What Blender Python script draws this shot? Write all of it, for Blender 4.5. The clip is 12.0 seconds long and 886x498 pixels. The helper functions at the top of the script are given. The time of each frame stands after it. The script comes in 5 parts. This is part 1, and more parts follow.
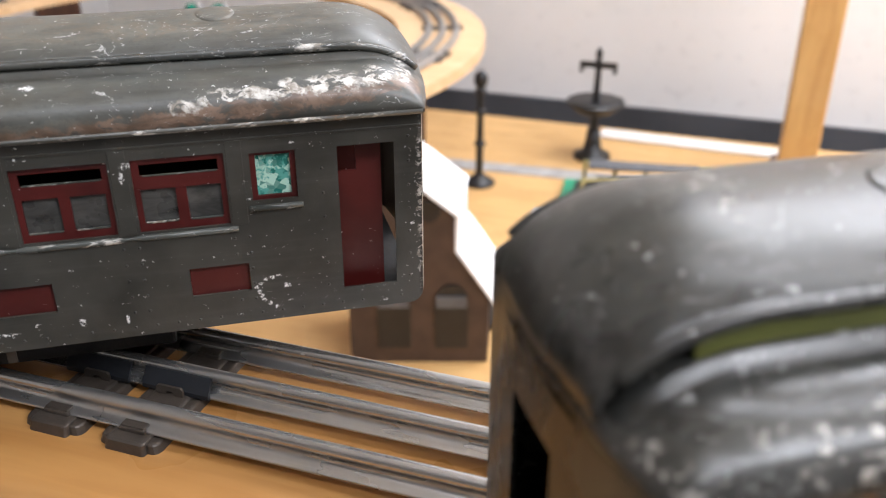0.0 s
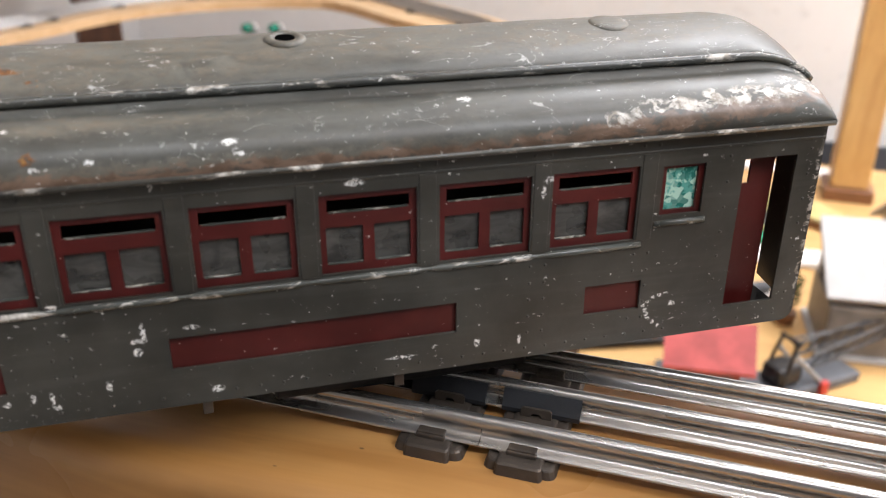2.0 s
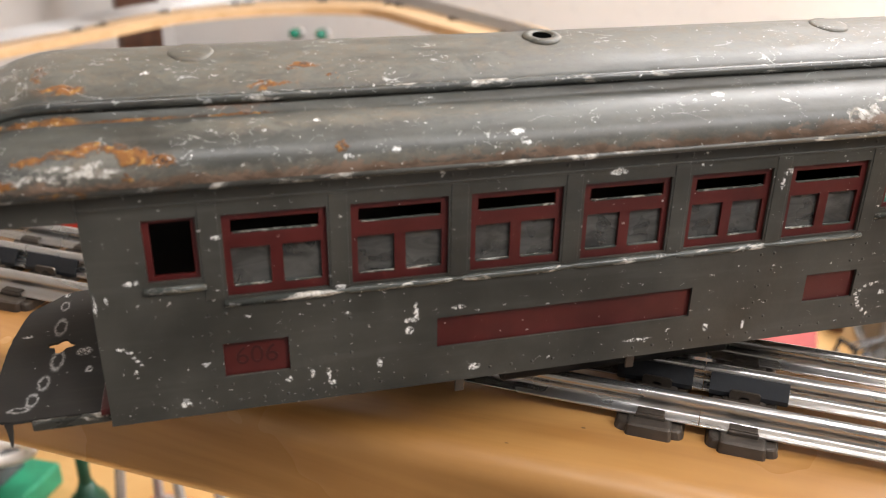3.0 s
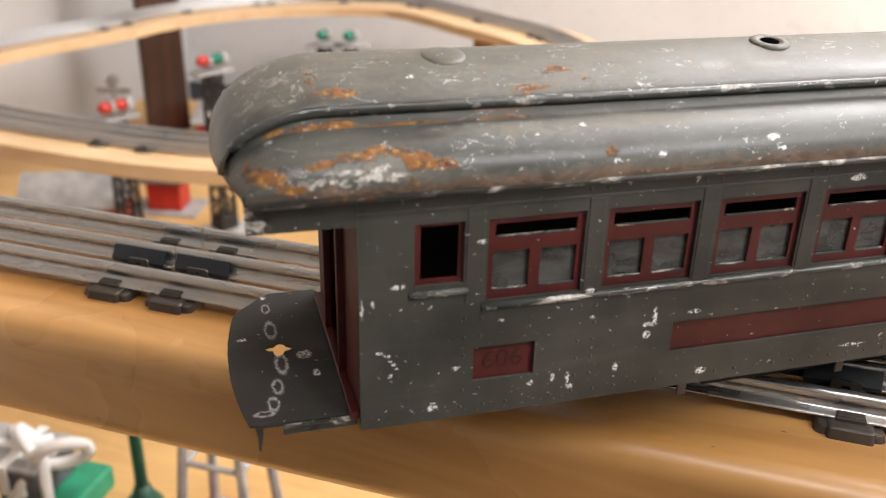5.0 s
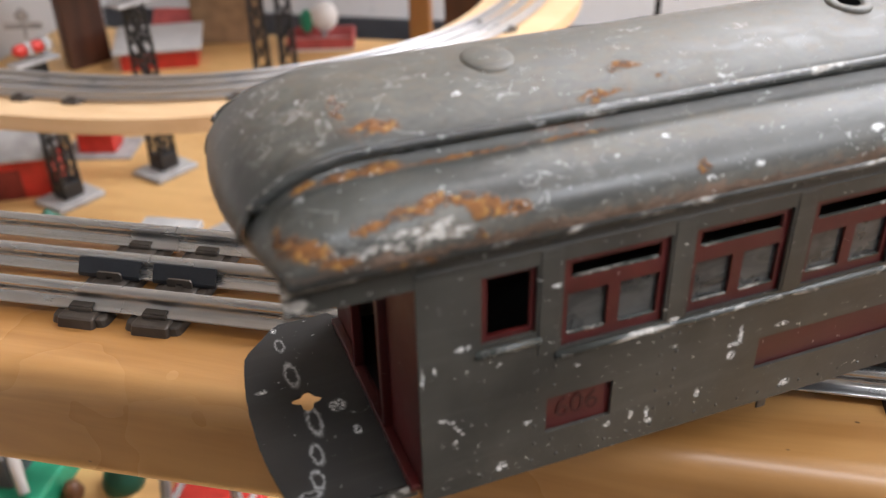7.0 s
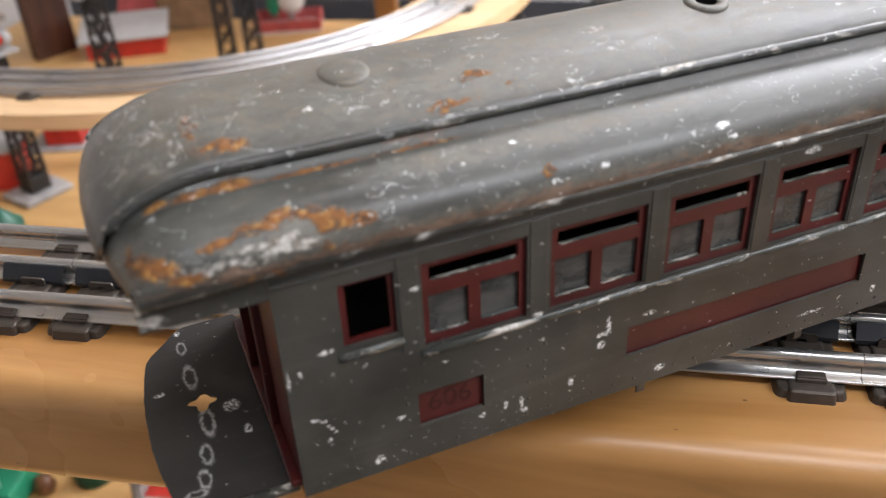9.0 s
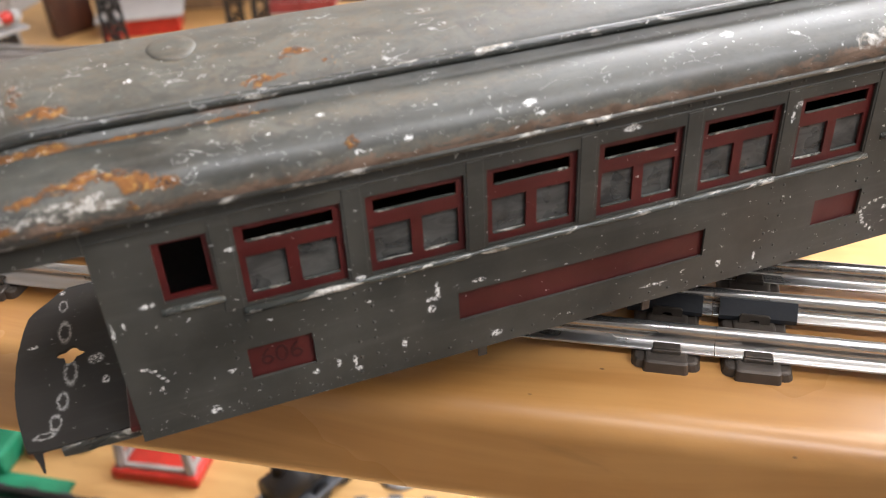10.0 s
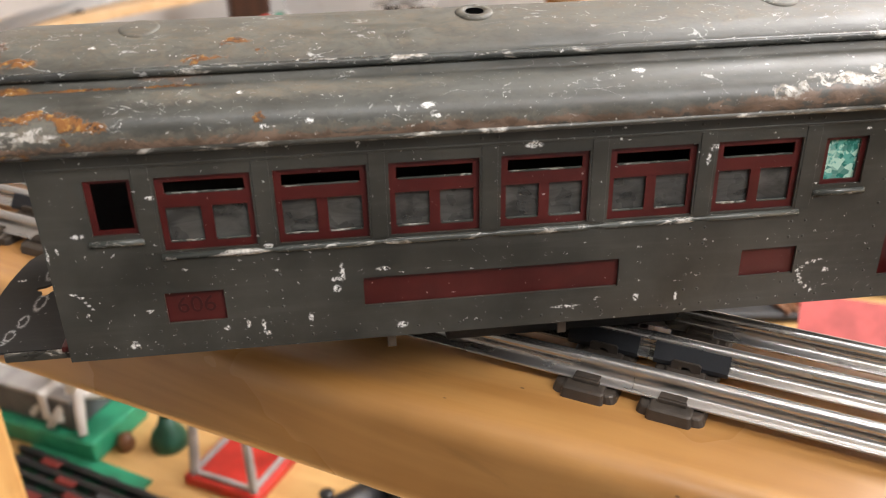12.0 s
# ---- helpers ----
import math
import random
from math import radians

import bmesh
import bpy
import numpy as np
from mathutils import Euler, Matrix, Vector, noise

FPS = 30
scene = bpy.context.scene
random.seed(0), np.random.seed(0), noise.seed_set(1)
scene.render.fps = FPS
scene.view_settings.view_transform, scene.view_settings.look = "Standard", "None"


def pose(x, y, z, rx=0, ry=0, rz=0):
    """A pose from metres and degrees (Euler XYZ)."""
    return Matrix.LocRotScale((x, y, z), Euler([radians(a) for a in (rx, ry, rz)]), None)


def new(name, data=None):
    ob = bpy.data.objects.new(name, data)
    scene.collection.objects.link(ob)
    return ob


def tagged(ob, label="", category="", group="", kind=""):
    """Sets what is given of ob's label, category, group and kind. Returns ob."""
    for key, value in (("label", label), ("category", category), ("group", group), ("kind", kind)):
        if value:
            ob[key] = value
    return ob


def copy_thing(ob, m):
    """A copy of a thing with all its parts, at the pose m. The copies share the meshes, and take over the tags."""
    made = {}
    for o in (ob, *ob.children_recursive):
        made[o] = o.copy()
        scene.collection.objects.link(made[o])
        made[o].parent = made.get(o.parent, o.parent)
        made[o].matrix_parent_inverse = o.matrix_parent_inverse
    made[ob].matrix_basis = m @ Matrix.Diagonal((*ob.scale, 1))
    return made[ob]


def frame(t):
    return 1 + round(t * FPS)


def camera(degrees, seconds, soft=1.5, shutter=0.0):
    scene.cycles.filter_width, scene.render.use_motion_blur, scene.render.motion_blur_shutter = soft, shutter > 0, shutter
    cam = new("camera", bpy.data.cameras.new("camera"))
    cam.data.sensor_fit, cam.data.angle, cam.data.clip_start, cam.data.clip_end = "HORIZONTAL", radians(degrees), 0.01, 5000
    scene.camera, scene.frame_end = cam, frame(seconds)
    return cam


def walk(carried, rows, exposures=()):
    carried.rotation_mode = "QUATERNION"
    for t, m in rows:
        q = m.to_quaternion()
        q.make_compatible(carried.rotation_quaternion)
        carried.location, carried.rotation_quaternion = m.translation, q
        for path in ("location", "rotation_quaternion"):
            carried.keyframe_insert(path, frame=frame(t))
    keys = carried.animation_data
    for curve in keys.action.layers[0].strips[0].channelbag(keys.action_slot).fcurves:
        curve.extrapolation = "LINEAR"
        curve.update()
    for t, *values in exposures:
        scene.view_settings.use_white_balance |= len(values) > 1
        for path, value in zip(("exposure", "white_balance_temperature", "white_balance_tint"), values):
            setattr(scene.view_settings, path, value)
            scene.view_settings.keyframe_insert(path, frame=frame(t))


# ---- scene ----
cam = camera(53.1, 12.0, soft=1.1, shutter=0.0)
cam.data.dof.use_dof = True
cam.data.dof.focus_distance = 0.245
cam.data.dof.aperture_fstop = 16.0
METRES, EYE, TILT, LEAN, TURN = 0.438, 0.1524, 0.0, 0.0, 18.7
ROWS = [
    (0.0, 0.0, 0.0, 0.0, -0.0, -26.94, 0.0),
    (0.5, -0.0842, 0.0201, 0.0067, -0.45, -26.67, -0.18),
    (1.0, -0.1327, 0.0192, 0.0001, -0.75, -26.27, -0.16),
    (1.5, -0.187, 0.0185, -0.0081, -0.95, -25.87, -0.09),
    (2.0, -0.2403, 0.0173, -0.011, -0.91, -25.6, -0.27),
    (2.5, -0.3104, 0.0068, -0.0128, -0.76, -25.32, -0.46),
    (3.0, -0.3769, -0.0106, -0.0118, -0.52, -25.07, -0.7),
    (3.5, -0.4452, -0.03, -0.0143, -0.38, -24.92, -0.97),
    (5.5, -0.5275, -0.0032, -0.0111, -2.05, -25.01, -1.29),
    (6.0, -0.5444, 0.0411, 0.0077, -3.77, -27.54, -0.64),
    (6.5, -0.5629, 0.0778, 0.0093, -5.56, -30.02, 0.26),
    (8.5, -0.5399, 0.0891, 0.0269, -8.77, -32.59, 2.46),
    (9.0, -0.5058, 0.0729, 0.0298, -8.6, -33.0, 2.47),
    (9.5, -0.4567, 0.054, 0.0263, -8.03, -33.38, 2.47),
    (10.0, -0.4092, 0.0316, 0.0342, -6.22, -33.96, 2.7),
    (10.5, -0.3736, -0.0038, 0.0235, 0.62, -32.9, 1.05),
    (11.0, -0.3471, -0.0264, 0.0161, 5.18, -29.02, 0.8),
    (11.5, -0.3027, -0.0335, 0.0069, 6.58, -28.05, 0.9),
    (12.0, -0.2677, -0.0304, 0.0047, 7.07, -27.72, 1.03),
]
walk(cam, [(t, pose(0, 0, EYE, TILT, LEAN, TURN) @ pose(METRES * x, METRES * y, METRES * z, 90 + pitch, roll, yaw)) for t, x, y, z, yaw, pitch, roll in ROWS],
     [(0.0, -0.24, 6500, 10), (0.5, -0.44, 6500, 10), (1.0, -0.43, 6550, 10), (2.0, -0.25, 6750, 10), (3.0, -0.03, 7100, 10), (5.5, -0.05, 7000, 10), (6.5, -0.15, 6550, 10),
      (8.5, -0.22, 6500, 10), (9.5, -0.06, 6600, 10), (10.5, 0.06, 6950, 10), (11.2, 0.02, 7150, 10), (12.0, -0.06, 7150, 10)])

# ---- world and room light ----
TABLE = -0.3695          # top of the big layout table
FLOOR = TABLE - 0.76
CEIL = FLOOR + 2.5
WALL_Y = 1.66

world = bpy.data.worlds.new("room_world")
scene.world = world
world.use_nodes = True
world.node_tree.nodes["Background"].inputs[0].default_value = (0.95, 0.98, 1.0, 1)
world.node_tree.nodes["Background"].inputs[1].default_value = 0.06


def panel_lamp(x, y, w, d, power):
    data = bpy.data.lights.new("ceiling_lamp", "AREA")
    data.shape, data.size, data.size_y = "RECTANGLE", w, d
    data.energy, data.color = power, (0.875, 0.90, 0.985)
    ob = new("ceiling_lamp", data)
    ob.matrix_world = pose(x, y, CEIL - 0.07)
    return ob


LAMPS = [(0.88, 1.28, 2.0, 0.60, 78), (0.78, 0.45, 1.8, 0.14, 14), (0.82, -0.50, 2.0, 0.10, 25), (1.45, -0.25, 1.2, 0.35, 27)]
for lamp in LAMPS:
    panel_lamp(*lamp)
scene.view_settings.exposure = 0.0


# ---- node helpers ----
class Nodes:
    """Short way to write a node material."""

    def __init__(self, name):
        self.mat = bpy.data.materials.new(name)
        self.mat.use_nodes = True
        self.tree = self.mat.node_tree
        self.bsdf = self.tree.nodes["Principled BSDF"]
        self.out = self.tree.nodes["Material Output"]

    def node(self, kind, operation="", use_clamp=False, interpolation_type="", data_type=""):
        n = self.tree.nodes.new(kind)
        if operation:
            n.operation = operation
        if use_clamp:
            n.use_clamp = True
        if interpolation_type:
            n.interpolation_type = interpolation_type
        if data_type:
            n.data_type = data_type
        return n

    def link(self, a, b):
        self.tree.links.new(a, b)

    def put(self, socket, value):
        if hasattr(value, "is_linked"):
            self.link(value, socket)
        elif isinstance(value, (tuple, list)) and len(value) == 3 and socket.type == "RGBA":
            socket.default_value = (*value, 1)
        else:
            socket.default_value = value

    def coords(self, scale=(1, 1, 1), kind="Object"):
        tc = self.node("ShaderNodeTexCoord")
        mp = self.node("ShaderNodeMapping")
        self.link(tc.outputs[kind], mp.inputs[0])
        mp.inputs["Scale"].default_value = scale
        return mp.outputs[0]

    def noise(self, vec, scale, detail=4.0, rough=0.55, dist=0.0):
        n = self.node("ShaderNodeTexNoise")
        self.link(vec, n.inputs["Vector"])
        n.inputs["Scale"].default_value, n.inputs["Detail"].default_value = scale, detail
        n.inputs["Roughness"].default_value, n.inputs["Distortion"].default_value = rough, dist
        return n

    def math(self, op, a, b=0.0, clamp=False):
        n = self.node("ShaderNodeMath", operation=op, use_clamp=clamp)
        self.put(n.inputs[0], a)
        self.put(n.inputs[1], b)
        return n.outputs[0]

    def step(self, value, lo, hi, a=0.0, b=1.0):
        n = self.node("ShaderNodeMapRange", interpolation_type="SMOOTHSTEP")
        self.put(n.inputs["Value"], value)
        for k, v in (("From Min", lo), ("From Max", hi), ("To Min", a), ("To Max", b)):
            n.inputs[k].default_value = v
        return n.outputs[0]

    def mix(self, fac, a, b):
        n = self.node("ShaderNodeMix", data_type="RGBA")
        self.put(n.inputs[0], fac)
        self.put(n.inputs[6], a)
        self.put(n.inputs[7], b)
        return n.outputs[2]

    def fmix(self, fac, a, b):
        n = self.node("ShaderNodeMix", data_type="FLOAT")
        self.put(n.inputs[0], fac)
        self.put(n.inputs[2], a)
        self.put(n.inputs[3], b)
        return n.outputs[0]

    def set(self, **kw):
        for k, v in kw.items():
            self.put(self.bsdf.inputs[k.replace("_", " ")], v)
        return self

    def bump(self, height, strength=0.3, distance=0.0005):
        n = self.node("ShaderNodeBump")
        n.inputs["Strength"].default_value, n.inputs["Distance"].default_value = strength, distance
        self.link(height, n.inputs["Height"])
        self.link(n.outputs[0], self.bsdf.inputs["Normal"])

    def blob(self, vec, centre, radii):
        """1 inside an ellipsoid round centre, 0 outside."""
        sub = self.node("ShaderNodeVectorMath", operation="SUBTRACT")
        self.link(vec, sub.inputs[0])
        sub.inputs[1].default_value = centre
        div = self.node("ShaderNodeVectorMath", operation="DIVIDE")
        self.link(sub.outputs[0], div.inputs[0])
        div.inputs[1].default_value = radii
        ln = self.node("ShaderNodeVectorMath", operation="LENGTH")
        self.link(div.outputs[0], ln.inputs[0])
        return self.step(ln.outputs["Value"], 1.0, 0.55)


def paint(name, base, rust_spots=(), cuts=(), bare_spots=(), chips=(), dust_spots=(), lines=(), links=(), scuffs=(), brown_spots=(), bare_at=0.46, rough=0.31, wear=1.0, grime=1.0, rubbed=0.0):
    """Old stove enamel on tinplate: flaked chips, hairline scratches, brown grime on the roof, rust blooms and rubbed places."""
    m = Nodes(name)
    vec = m.coords()
    big = m.noise(vec, 30, 4, 0.62).outputs["Fac"]
    fine = m.noise(vec, 900, 2, 0.6).outputs["Fac"]
    height = m.node("ShaderNodeSeparateXYZ")
    m.link(vec, height.inputs[0])
    roof = m.step(height.outputs[2], 0.0826, 0.0850)

    def warped(scale, amount, detail=4, roughness=0.65):
        n = m.noise(vec, scale, detail, roughness)
        shift = m.node("ShaderNodeVectorMath", operation="MULTIPLY_ADD")
        m.link(n.outputs["Color"], shift.inputs[0])
        shift.inputs[1].default_value, shift.inputs[2].default_value = (amount,) * 3, (-amount / 2,) * 3
        add = m.node("ShaderNodeVectorMath", operation="ADD")
        m.link(vec, add.inputs[0])
        m.link(shift.outputs[0], add.inputs[1])
        return add.outputs[0]

    wide, tight, torn = warped(230, 0.0075, 6, 0.72), warped(900, 0.0018, 4, 0.7), warped(620, 0.0034, 5, 0.75)

    def union(spots, source):
        total = None
        for centre, radii in spots:
            b = m.blob(source, centre, radii)
            total = b if total is None else m.math("MAXIMUM", total, b)
        return total if total is not None else m.math("MULTIPLY", big, 0.0)

    def flecks(scale, share, r0, r1, source):
        """Scattered flakes: some cells of a lattice carry one, each of its own size."""
        v = m.node("ShaderNodeTexVoronoi")
        slant = m.node("ShaderNodeMapping")
        m.link(source, slant.inputs[0])
        slant.inputs["Rotation"].default_value = (0.0, 0.5, 0.3)
        slant.inputs["Scale"].default_value = (0.55, 1.25, 1.25)
        m.link(slant.outputs[0], v.inputs["Vector"])
        v.inputs["Scale"].default_value = scale
        sep = m.node("ShaderNodeSeparateColor")
        m.link(v.outputs["Color"], sep.inputs[0])
        size = m.fmix(m.math("POWER", sep.outputs[1], 2.2), r0 * scale, r1 * scale)
        on = m.math("GREATER_THAN", m.math("ADD", sep.outputs[0], m.math("MULTIPLY", crowd, share)), 1.0)
        return m.math("MULTIPLY", m.step(m.math("DIVIDE", v.outputs["Distance"], size), 1.0, 0.8), on)

    crowd = m.step(m.noise(vec, 42, 3, 0.6).outputs["Fac"], 0.38, 0.62, 0.2, 1.0)
    if scuffs:
        crowd = m.math("ADD", crowd, m.math("MULTIPLY", union(scuffs, wide), 0.9))
    chip = m.math("MAXIMUM", flecks(230, 0.52 * wear, 0.00016, 0.00060, torn), flecks(430, 0.74 * wear, 0.00011, 0.00034, torn))
    chip = m.math("MAXIMUM", chip, m.math("MULTIPLY", flecks(760, 0.62 * wear, 0.00008, 0.00020, tight), 0.85))
    hair = m.noise(m.coords((0.45, 1, 1)), 190, 2, 0.5, 0.9).outputs["Fac"]
    hair = m.step(m.math("ABSOLUTE", m.math("SUBTRACT", hair, 0.5)), 0.0085, 0.0040)
    where = m.noise(vec, 120, 4, 0.7).outputs["Fac"]
    scratch = m.math("MULTIPLY", hair, m.math("MAXIMUM", m.step(where, 0.62, 0.67), m.math("MULTIPLY", roof, m.step(where, 0.52, 0.59))))
    chip = m.math("MAXIMUM", chip, m.math("MULTIPLY", scratch, 0.42 * wear))
    ragged = m.noise(vec, 1300, 4, 0.7).outputs["Fac"]
    marks = m.math("MULTIPLY", union(chips, tight), m.step(ragged, 0.44, 0.52))
    chip = m.math("MAXIMUM", m.math("MULTIPLY", chip, m.step(ragged, 0.41, 0.50)), marks)
    flake = m.noise(m.coords((0.6, 1, 1)), 330, 5, 0.62, 1.4).outputs["Fac"]
    bare = m.math("MULTIPLY", union(bare_spots, wide), m.step(flake, bare_at, bare_at + 0.06))
    if rubbed:
        bare = m.math("MAXIMUM", bare, m.step(m.noise(m.coords((0.3, 1, 1)), 300, 5, 0.7, 0.6).outputs["Fac"], rubbed, rubbed + 0.09))
    rn = m.noise(m.coords((0.7, 1, 1)), 300, 6, 0.66, 0.9).outputs["Fac"]
    rust = m.math("MULTIPLY", union(rust_spots, wide), m.step(rn, 0.33, 0.47))
    if cuts:
        rust = m.math("MULTIPLY", rust, m.math("SUBTRACT", 1.0, union(cuts, wide)))

    if lines:
        rust = m.math("MAXIMUM", rust, union(lines, tight))
    for centre, radii in links:
        ring = m.math("SUBTRACT", m.blob(tight, centre, radii), m.blob(tight, centre, (radii[0] * 0.72, radii[1] * 0.72, radii[2] * 2)), clamp=True)
        chip = m.math("MAXIMUM", chip, m.math("MULTIPLY", ring, m.step(ragged, 0.30, 0.46, 0.0, 0.62)))
    vein = m.noise(vec, 150, 3, 0.6, 2.2).outputs["Fac"]
    vein = m.step(m.math("ABSOLUTE", m.math("SUBTRACT", vein, 0.5)), 0.015, 0.005)
    if dust_spots:
        veins = union(dust_spots[:1], wide)
        chip = m.math("MAXIMUM", chip, m.math("MULTIPLY", m.math("MULTIPLY", vein, veins), m.step(where, 0.44, 0.60, 0.0, 0.8)))

    dark = tuple(c * 0.78 for c in base)
    pale = tuple(c * 1.35 + 0.006 * grime for c in base)
    col = m.mix(m.step(big, 0.32, 0.68), dark, pale)
    patina = m.noise(m.coords((0.4, 1, 1)), 80, 5, 0.68, 0.8).outputs["Fac"]
    streak = m.noise(m.coords((16, 240, 240)), 1.0, 4, 0.65).outputs["Fac"]
    dirt = m.math("MULTIPLY", m.math("MULTIPLY", m.step(patina, 0.44, 0.64), m.fmix(roof, 0.10, 0.66)), grime, clamp=True)
    col = m.mix(dirt, col, (0.070, 0.065, 0.051))
    col = m.mix(m.math("MULTIPLY", m.step(streak, 0.5, 0.72), m.math("MULTIPLY", m.fmix(roof, 0.16, 0.40), grime)), col, (0.125, 0.125, 0.110))
    # paler dusty tone on the roof only, which also stands for its sheen
    dusty_sheen = m.noise(m.coords((0.25, 1, 1)), 130, 5, 0.7, 0.5).outputs["Fac"]
    col = m.mix(m.math("MULTIPLY", m.step(dusty_sheen, 0.30, 0.62, 0.03, 0.38), m.math("MULTIPLY", roof, grime)), col, (0.110, 0.118, 0.108))
    smear = m.noise(m.coords((0.5, 1, 1)), 170, 6, 0.7, 1.6).outputs["Fac"]
    dust = m.math("MULTIPLY", union(dust_spots, wide), m.step(smear, 0.34, 0.62, 0.20, 0.75))
    col = m.mix(dust, col, m.mix(m.step(rn, 0.42, 0.60), (0.148, 0.141, 0.116), (0.164, 0.136, 0.100)))
    grain = m.noise(m.coords((0.7, 1, 1)), 620, 6, 0.78, 0.4).outputs["Fac"]
    col = m.mix(m.math("MULTIPLY", m.step(grain, 0.50, 0.34, 0.0, 0.26), m.math("MULTIPLY", roof, grime, clamp=True)), col, tuple(c * 0.50 for c in base))
    if brown_spots:
        worn = m.math("MULTIPLY", union(brown_spots, wide), m.step(m.noise(m.coords((0.35, 1, 1)), 260, 5, 0.7, 0.7).outputs["Fac"], 0.34, 0.46, 0.0, 0.9))
        col = m.mix(worn, col, m.mix(m.step(smear, 0.40, 0.60), (0.105, 0.066, 0.043), (0.200, 0.132, 0.094)))
    tone = m.noise(vec, 520, 6, 0.66).outputs["Fac"]
    rcol = m.mix(m.step(rn, 0.36, 0.58), (0.055, 0.022, 0.009), (0.215, 0.080, 0.012))
    rcol = m.mix(m.step(tone, 0.52, 0.66), rcol, (0.37, 0.19, 0.042))
    rcol = m.mix(m.step(tone, 0.44, 0.34), rcol, (0.045, 0.020, 0.010))
    col = m.mix(m.math("MULTIPLY", rust, 0.92), col, rcol)
    metal_col = m.mix(m.step(m.noise(vec, 420, 5, 0.7).outputs["Fac"], 0.36, 0.62), (0.21, 0.185, 0.15), (0.60, 0.575, 0.53))
    col = m.mix(bare, col, metal_col)
    col = m.mix(chip, col, m.mix(m.step(ragged, 0.4, 0.6), (0.50, 0.50, 0.48), (0.86, 0.86, 0.84)))
    rgh = m.fmix(m.step(big, 0.3, 0.7), rough - 0.03, rough + 0.10)
    rgh = m.fmix(m.math("MULTIPLY", m.step(patina, 0.44, 0.64), m.fmix(roof, 0.25, 0.55)), rgh, rough + 0.13)
    rgh = m.fmix(m.math("MAXIMUM", rust, m.math("MULTIPLY", dust, 0.6)), rgh, 0.82)
    rgh = m.fmix(m.math("MAXIMUM", chip, bare), rgh, 0.52)
    m.set(Base_Color=col, Roughness=rgh, Metallic=m.math("MULTIPLY", m.math("MAXIMUM", chip, bare), 0.12))
    h = m.math("ADD", m.math("MULTIPLY", fine, 0.14), m.math("MULTIPLY", patina, 0.5))
    h = m.math("ADD", h, m.math("MULTIPLY", rust, m.math("MULTIPLY", tone, 1.6)))
    m.bump(h, 0.45, 0.0004)
    return m.mat


def wood(name, light, dark, along=(1, 0, 0), coat=0.25, rough=0.42, marks=True):
    """Varnished softwood with long grain along one axis."""
    m = Nodes(name)
    ring = m.noise(m.coords(tuple(2.2 if a else 17.0 for a in along)), 2.6, 4, 0.55, 1.1).outputs["Fac"]
    fine = m.noise(m.coords(tuple(45.0 if a else 700.0 for a in along)), 1.0, 3, 0.6).outputs["Fac"]
    blotch = m.noise(m.coords(), 7, 4, 0.6).outputs["Fac"]
    col = m.mix(m.step(ring, 0.30, 0.72), light, dark)
    col = m.mix(m.math("MULTIPLY", m.step(fine, 0.45, 0.8), 0.05), col, tuple(c * 0.55 for c in dark))
    col = m.mix(m.math("MULTIPLY", m.step(blotch, 0.42, 0.75), 0.45), col, tuple(c * 1.15 for c in light))
    if marks:
        v = m.node("ShaderNodeTexVoronoi")
        m.link(m.coords(tuple(0.55 if a else 1.0 for a in along)), v.inputs["Vector"])
        v.inputs["Scale"].default_value = 85
        sep = m.node("ShaderNodeSeparateColor")
        m.link(v.outputs["Color"], sep.inputs[0])
        nick = m.math("MULTIPLY", m.step(m.math("ADD", v.outputs["Distance"], m.math("MULTIPLY", fine, 0.05)), 0.072, 0.045), m.step(sep.outputs[0], 0.24, 0.28))
        col = m.mix(m.math("MULTIPLY", nick, 0.85), col, (0.09, 0.035, 0.012))
        smear = m.noise(m.coords(tuple(9.0 if a else 60.0 for a in along)), 1.0, 4, 0.7, 0.8).outputs["Fac"]
        col = m.mix(m.math("MULTIPLY", m.step(smear, 0.58, 0.80), 0.45), col, tuple(c * 0.55 for c in dark))
    m.set(Base_Color=col, Roughness=m.fmix(blotch, rough - 0.06, rough + 0.1), Coat_Weight=coat, Coat_Roughness=m.fmix(m.step(blotch, 0.25, 0.7), 0.22, 0.34))
    pits = m.noise(m.coords(tuple(0.5 if a else 1.0 for a in along)), 420, 3, 0.6).outputs["Fac"]
    m.bump(m.math("ADD", m.math("ADD", m.math("MULTIPLY", fine, 0.15), m.math("MULTIPLY", pits, 0.30)), m.math("MULTIPLY", blotch, 0.9)), 0.16, 0.0008)
    return m.mat


def plain(name, base, rough=0.5, metal=0.0, vary=0.25, scale=40.0, bump=0.15, coat=0.0):
    """Even colour with slight mottling and fine relief."""
    m = Nodes(name)
    vec = m.coords()
    big = m.noise(vec, scale, 4).outputs["Fac"]
    fine = m.noise(vec, scale * 18, 3).outputs["Fac"]
    col = m.mix(m.step(big, 0.3, 0.7), tuple(c * (1 - vary) for c in base), tuple(min(0.95, c * (1 + vary * 0.6)) for c in base))
    col = m.mix(m.math("MULTIPLY", m.step(fine, 0.55, 0.8), 0.3), col, tuple(c * 0.6 for c in base))
    m.set(Base_Color=col, Roughness=m.fmix(fine, max(0.05, rough - 0.08), min(1.0, rough + 0.1)), Metallic=metal, Coat_Weight=coat)
    m.bump(fine, bump, 0.0004)
    return m.mat


